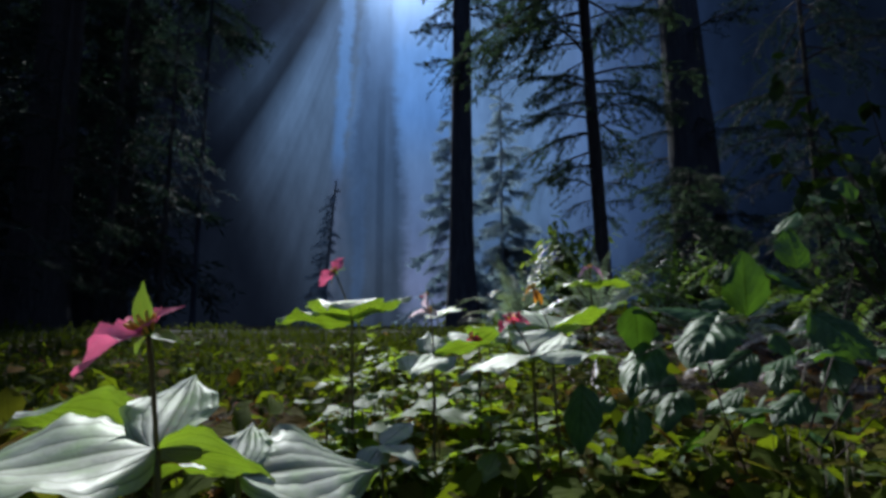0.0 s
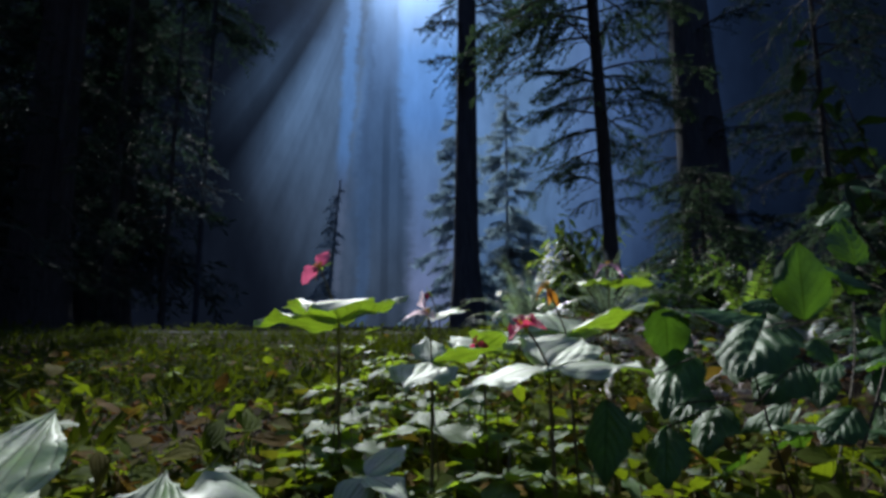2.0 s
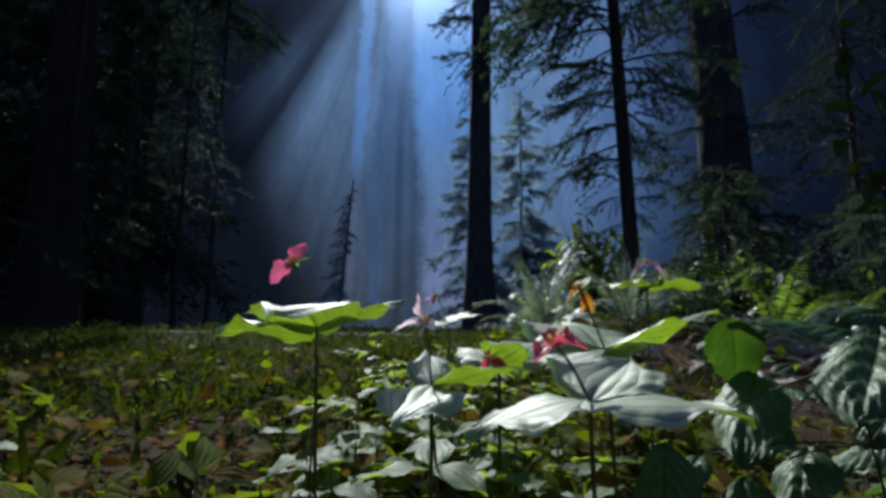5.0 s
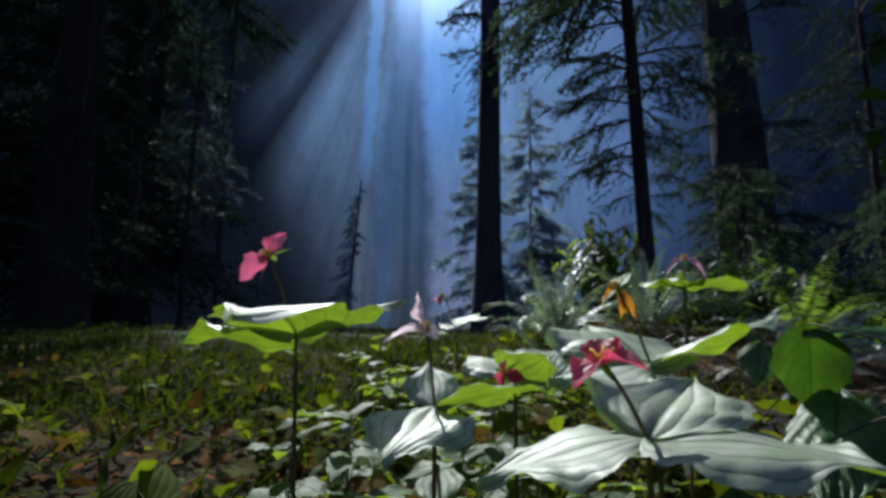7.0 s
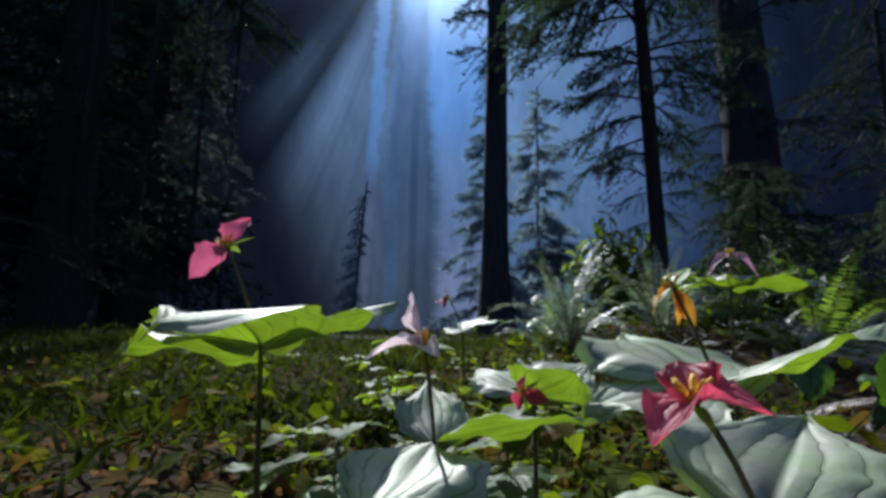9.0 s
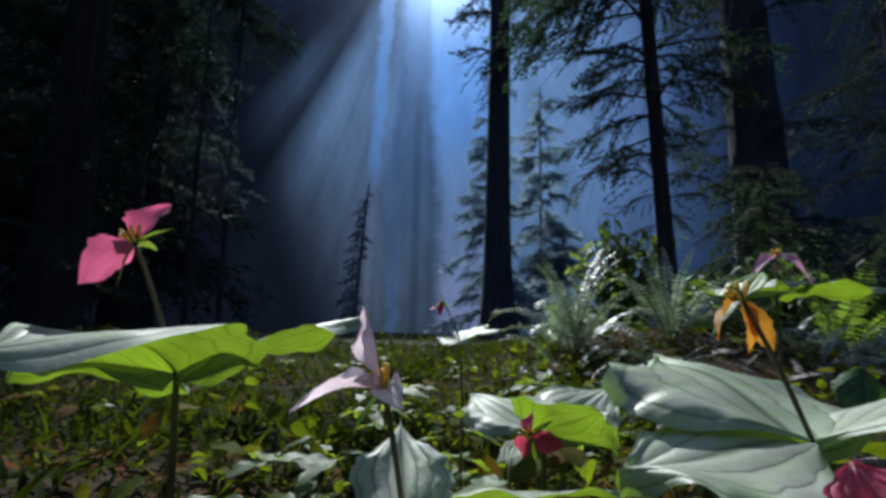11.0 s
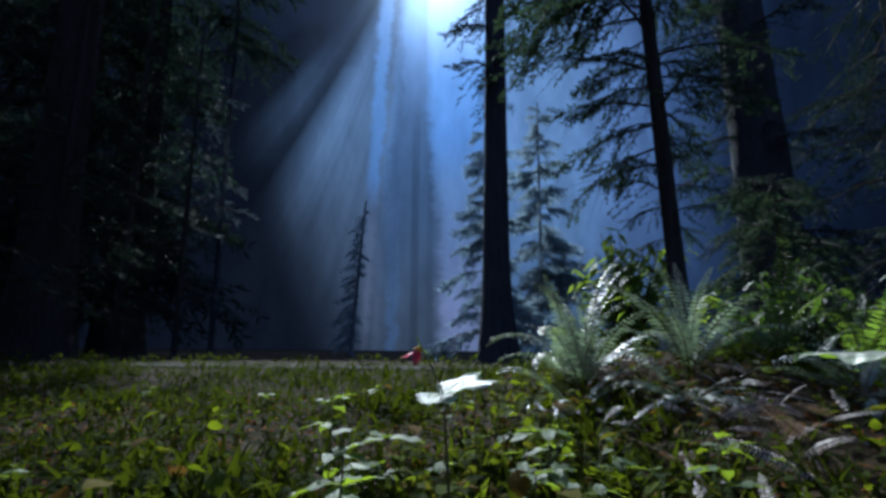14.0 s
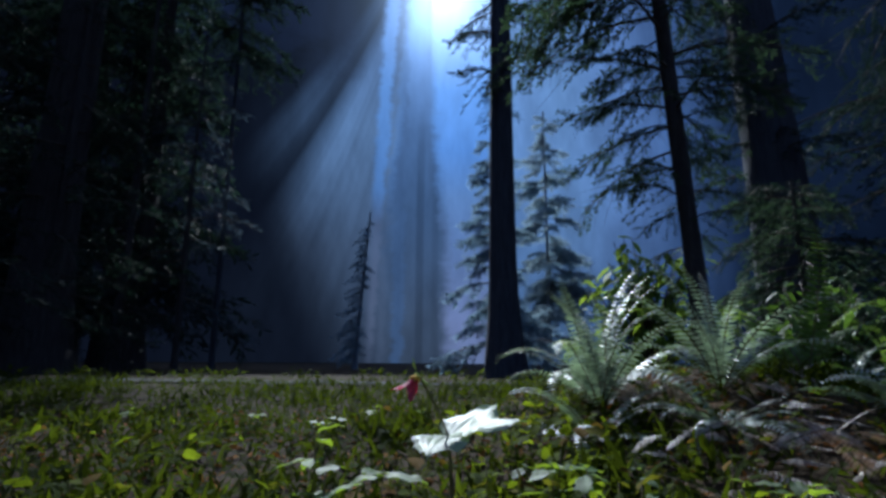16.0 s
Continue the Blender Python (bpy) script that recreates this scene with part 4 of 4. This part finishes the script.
def bush(x, y, w, h, seed, count, leaf, label, skin=None):
    rng = random.Random(seed)
    root = new("bush")
    root.location = (x, y, ground_z(x, y))
    tagged(root, label, "bush")
    heap = Heap()
    for i in range(count // 14):
        az, el = rng.uniform(0, 6.283), rng.uniform(0.25, 1.5)
        d = Vector((math.cos(az) * math.cos(el) * w, math.sin(az) * math.cos(el) * w, math.sin(el) * h)) * rng.uniform(0.6, 1.0)
        pts = bend((0, 0, -0.03), d, 6, (0, 0, 0.08 * h))
        add("branch", mesh_of("branch", *tube(pts, [0.008 - 0.001 * q for q in range(6)], 5), M_TWIG), root)
        for j in range(14):
            t = rng.uniform(0.35, 1.0) * 5
            c = pts[min(int(t), 4)].lerp(pts[min(int(t) + 1, 5)], t - int(t)) + Vector((rng.gauss(0, .05), rng.gauss(0, .05), rng.gauss(0, .035)))
            heap.put(LEAFLET, turn(rng.uniform(0, 360), rng.uniform(-50, 5), rng.uniform(-30, 30), c, leaf * rng.uniform(0.6, 1.3)))
    add("foliage", heap.mesh("foliage", skin or M_BUSH), root, kind="stuff")


bush(1.35, 5.7, 0.95, 1.2, 1, 1100, 0.15, "green bush with drooping leaves behind the ferns", M_LIT_MAPLE)
bush(2.4, 5.2, 0.9, 0.9, 2, 900, 0.12, "dark green bush below the slender conifer")
bush(3.3, 5.2, 1.0, 0.9, 3, 700, 0.12, "dark green bush in the shade")
conifer(3.0, 6.4, 2.0, 0.03, (0, 0), 0.3, None, 40, 1.0, 0.5, 51, "young conifer with spreading green sprays below the redwood", needle=0.11, dense=1.8, needles=M_SPRAY)
conifer(4.3, 5.8, 1.7, 0.03, (0, 0), 0.3, None, 40, 1.2, 0.5, 52, "young conifer with spreading green sprays below the redwood", needle=0.12, dense=1.6, needles=M_SPRAY)


# ---- ground cover ----


def ground_cover():
    rng = random.Random(5)
    small = blade(1.0, 0.72, 4, 5, 0.45, 1.0, 0.15, 0.25, 0.05, 3)
    long = blade(1.0, 0.42, 2, 5, 0.4, 1.2, 0.2, 0.35, 0.03, 4)
    heap, dead, stems_v, stems_f = Heap(), Heap(), [], []
    for i in range(21000):
        y = 0.7 + 3.2 * rng.random() ** 1.4
        x = rng.uniform(-1, 1) * (0.5 + 0.95 * y)
        if x > 0.45 and y > 1.9 and rng.random() < 0.78:
            continue
        if x > 0.38 + 0.4 * (y - 0.9) and y < 2.2 and rng.random() < 0.45:
            continue
        if y > 1.8 and x < 0.1 and rng.random() < 0.66:
            continue
        if x > 0.45 and y > 1.7 and rng.random() < 0.6:      # open dry litter below the ferns
            continue
        if x < -0.4 and y > 1.45 and rng.random() < 0.45:
            continue
        clump = noise.noise(Vector((x * 2.5, y * 2.5, 7)))
        tuft = noise.noise(Vector((x * 9, y * 9, 3)))
        lush = 0.6 if x < -0.25 else 0.0
        if clump + 0.6 * tuft < rng.uniform(-1.1, 0.15) + lush:
            continue
        h = max(0.008, rng.gauss(0.05, 0.03) * (1 + 0.9 * clump + 0.5 * tuft))
        z = ground_z(x, y) + h
        s = (rng.uniform(0.022, 0.045) if rng.random() < 0.66 else rng.uniform(0.045, 0.08)) * (1.25 if y < 1.7 else 1.0)
        heap.put(small if rng.random() < 0.6 else long, turn(rng.uniform(0, 360), rng.gauss(0, 28), rng.gauss(0, 25), (x, y, z), s))
        if y < 2.6 and h > 0.02:
            v, f = tube([(x, y, z), (x + rng.uniform(-.01, .01), y, z - h)], [0.0007, 0.0009], 3)
            o = len(stems_v)
            stems_v += v
            stems_f += [tuple(q + o for q in g) for g in f]
    grass = Heap()
    thin = blade(1.0, 0.16, 2, 4, 0.3, 1.2, 0.2, 0.3)
    for i in range(5000):
        y = 0.8 + 1.7 * rng.random()
        x = rng.uniform(-0.85, 0.45) * (0.3 + 0.8 * y)
        if noise.noise(Vector((x * 4, y * 4, 11))) < rng.uniform(-0.5, 0.3):
            continue
        (grass if x < -0.15 or x > 0.3 else heap).put(thin, turn(rng.uniform(0, 360), rng.uniform(5, 75), rng.uniform(-50, 50), (x, y, ground_z(x, y) + rng.uniform(0, 0.04)), rng.uniform(0.05, 0.11)))
    for i in range(22000):
        y = 2.2 + 4.5 * rng.random() ** 1.1
        x = rng.uniform(-1, 0.42) * (0.5 + 0.95 * y)
        c = noise.noise(Vector((x * 1.4, y * 1.4, 5)))
        if c < rng.uniform(-0.9, 0.1):
            continue
        z = ground_z(x, y)
        if rng.random() < 0.65:
            grass.put(thin, turn(rng.uniform(0, 360), rng.uniform(25, 85), rng.uniform(-60, 60), (x, y, z), rng.uniform(0.05, 0.12) * (1 + 0.7 * c)))
        else:
            grass.put(long, turn(rng.uniform(0, 360), rng.uniform(-15, 35), rng.gauss(0, 25), (x, y, z + rng.uniform(0.03, 0.1)), rng.uniform(0.025, 0.055)))
    for i in range(900):
        x = rng.uniform(-7, 0.6)
        y = 7.1 + rng.uniform(0, 0.5)
        if noise.noise(Vector((x * 2.2, 1, 9))) > -0.05:
            grass.put(long, turn(rng.uniform(0, 360), rng.uniform(10, 70), rng.gauss(0, 30), (x, y, ground_z(x, y) + rng.uniform(0, 0.1)), rng.uniform(0.05, 0.1)))
    add("grass", grass.mesh("grass", M_GRASS), label="dense dark green grass and herbs towards the trail", category="grass", kind="stuff")
    for i in range(26000):
        x, y = rng.uniform(-6.5, 6.5), rng.uniform(-4.5, 6.2)
        if noise.noise(Vector((x * 0.9, y * 0.9, 2))) < rng.uniform(-0.7, 0.2):
            continue
        if 0.7 < y and abs(x) < 0.5 + 0.95 * y:
            continue
        heap.put(small, turn(rng.uniform(0, 360), rng.gauss(0, 25), rng.gauss(0, 25), (x, y, ground_z(x, y) + rng.uniform(0.01, 0.07)), rng.uniform(0.035, 0.085)))
        dead.put(long, turn(rng.uniform(0, 360), rng.gauss(0, 14), rng.gauss(0, 25), (x + 0.1, y, ground_z(x + 0.1, y) + 0.01), rng.uniform(0.02, 0.06)))
    for i in range(9000):
        y = 0.7 + 4.0 * rng.random() ** 1.3
        x = rng.uniform(-1, 1) * (0.5 + 0.95 * y)
        if x > 0.38 + 0.4 * (y - 0.9) and y < 2.4 and rng.random() < 0.75:
            continue
        dead.put(long, turn(rng.uniform(0, 360), rng.gauss(0, 14), rng.gauss(0, 25), (x, y, ground_z(x, y) + rng.uniform(0.004, 0.02)), rng.uniform(0.02, 0.06)))
    add("ground_cover", heap.mesh("ground_cover", M_COVER), label="low green woodland leaves covering the floor", category="ground cover", kind="stuff")
    add("cover_stems", mesh_of("cover_stems", stems_v, stems_f, M_STEM), label="thin stalks of the low woodland leaves", category="ground cover", kind="stuff")
    add("leaf_litter", dead.mesh("leaf_litter", M_LITTER), label="brown fallen leaves scattered on the soil", category="leaf litter", kind="stuff")


ground_cover()


# ---- small woodland plants ----


def seedling(seed, height, leaves, ln, skin=None):
    rng = random.Random(seed)
    root = new("woodland_plant")
    tagged(root, "leafy green woodland plant growing from the litter", "plant", "small woodland plants")
    pts = bend((0, 0, -0.02), (rng.uniform(-.02, .02), rng.uniform(-.02, .02), height), 6, (rng.uniform(-.01, .01), 0, 0))
    add("stem", mesh_of("stem", *tube(pts, [0.0018] * 6, 5), M_STEM), root)
    for i in range(leaves):
        t = rng.uniform(0.5, 1.0) * 5 if i > 2 else 5
        c = pts[min(int(t), 4)].lerp(pts[min(int(t) + 1, 5)], t - int(t))
        v, f, uv = blade(ln * rng.uniform(0.7, 1.15), ln * rng.uniform(0.36, 0.58), 6, 9, 0.45, 1.1, 0.12, 0.2, 0.06, seed * 9 + i)
        add("leaf", mesh_of("leaf", v, f, skin or M_COVER, uv), root, turn(i * 360 / leaves + rng.uniform(-25, 25), rng.uniform(-15, 25), rng.uniform(-20, 20), c))
    return root


SEEDLINGS = [seedling(200 + i, h, n, ln, M_HERB if i in (1, 2, 4) else None) for i, (h, n, ln) in enumerate(((0.13, 5, 0.06), (0.10, 4, 0.07), (0.16, 6, 0.05), (0.08, 4, 0.05), (0.12, 3, 0.075), (0.18, 7, 0.045)))]
rng = random.Random(77)
spots = []
while len(spots) < 110:
    y = 0.95 + 3.0 * rng.random() ** 1.5
    x = rng.uniform(-0.9, 0.75) * (0.45 + 0.6 * y)
    if x < -0.1 and rng.random() < 0.55:
        continue
    if x > 0.5 and y > 1.6 and rng.random() < 0.7:
        continue
    spots.append((x, y))
for i, (x, y) in enumerate(spots):
    m = Matrix.Translation((x, y, ground_z(x, y))) @ Matrix.Rotation(rng.uniform(0, 6.28), 4, "Z") @ Matrix.Diagonal((*[rng.uniform(0.7, 1.15)] * 3, 1))
    if i < 6:
        SEEDLINGS[i].matrix_basis = m
    else:
        copy_thing(SEEDLINGS[i % 6], m)

HERBS = [seedling(260 + i, h, n, ln, M_HERB) for i, (h, n, ln) in enumerate(((0.20, 4, 0.10), (0.16, 5, 0.085), (0.24, 6, 0.075), (0.14, 3, 0.11)))]
rng = random.Random(78)
for i in range(64):
    y = 1.12 + 1.5 * rng.random() ** 1.3
    x = rng.uniform(-0.26, 0.5) * (0.6 + 0.4 * y)
    if x > 0.18 and y < 1.8:
        y += 0.75
    if i > 3 and x > 0.26 and rng.random() < 0.65:      # few on the dry litter
        continue
    m = Matrix.Translation((x, y, ground_z(x, y))) @ Matrix.Rotation(rng.uniform(0, 6.28), 4, "Z") @ Matrix.Diagonal((*[rng.uniform(0.7, 1.1)] * 3, 1))
    if i < 4:
        HERBS[i].matrix_basis = m
    else:
        copy_thing(HERBS[i % 4], m)

rng = random.Random(79)
for i in range(56):
    x, y = rng.uniform(-0.22, 0.34), rng.uniform(0.86, 1.5)
    m = Matrix.Translation((x, y, ground_z(x, y))) @ Matrix.Rotation(rng.uniform(0, 6.28), 4, "Z") @ Matrix.Diagonal((*[rng.uniform(0.75, 1.2)] * 3, 1))
    copy_thing(SEEDLINGS[i % 5] if i % 3 else HERBS[i // 3 % 4], m)
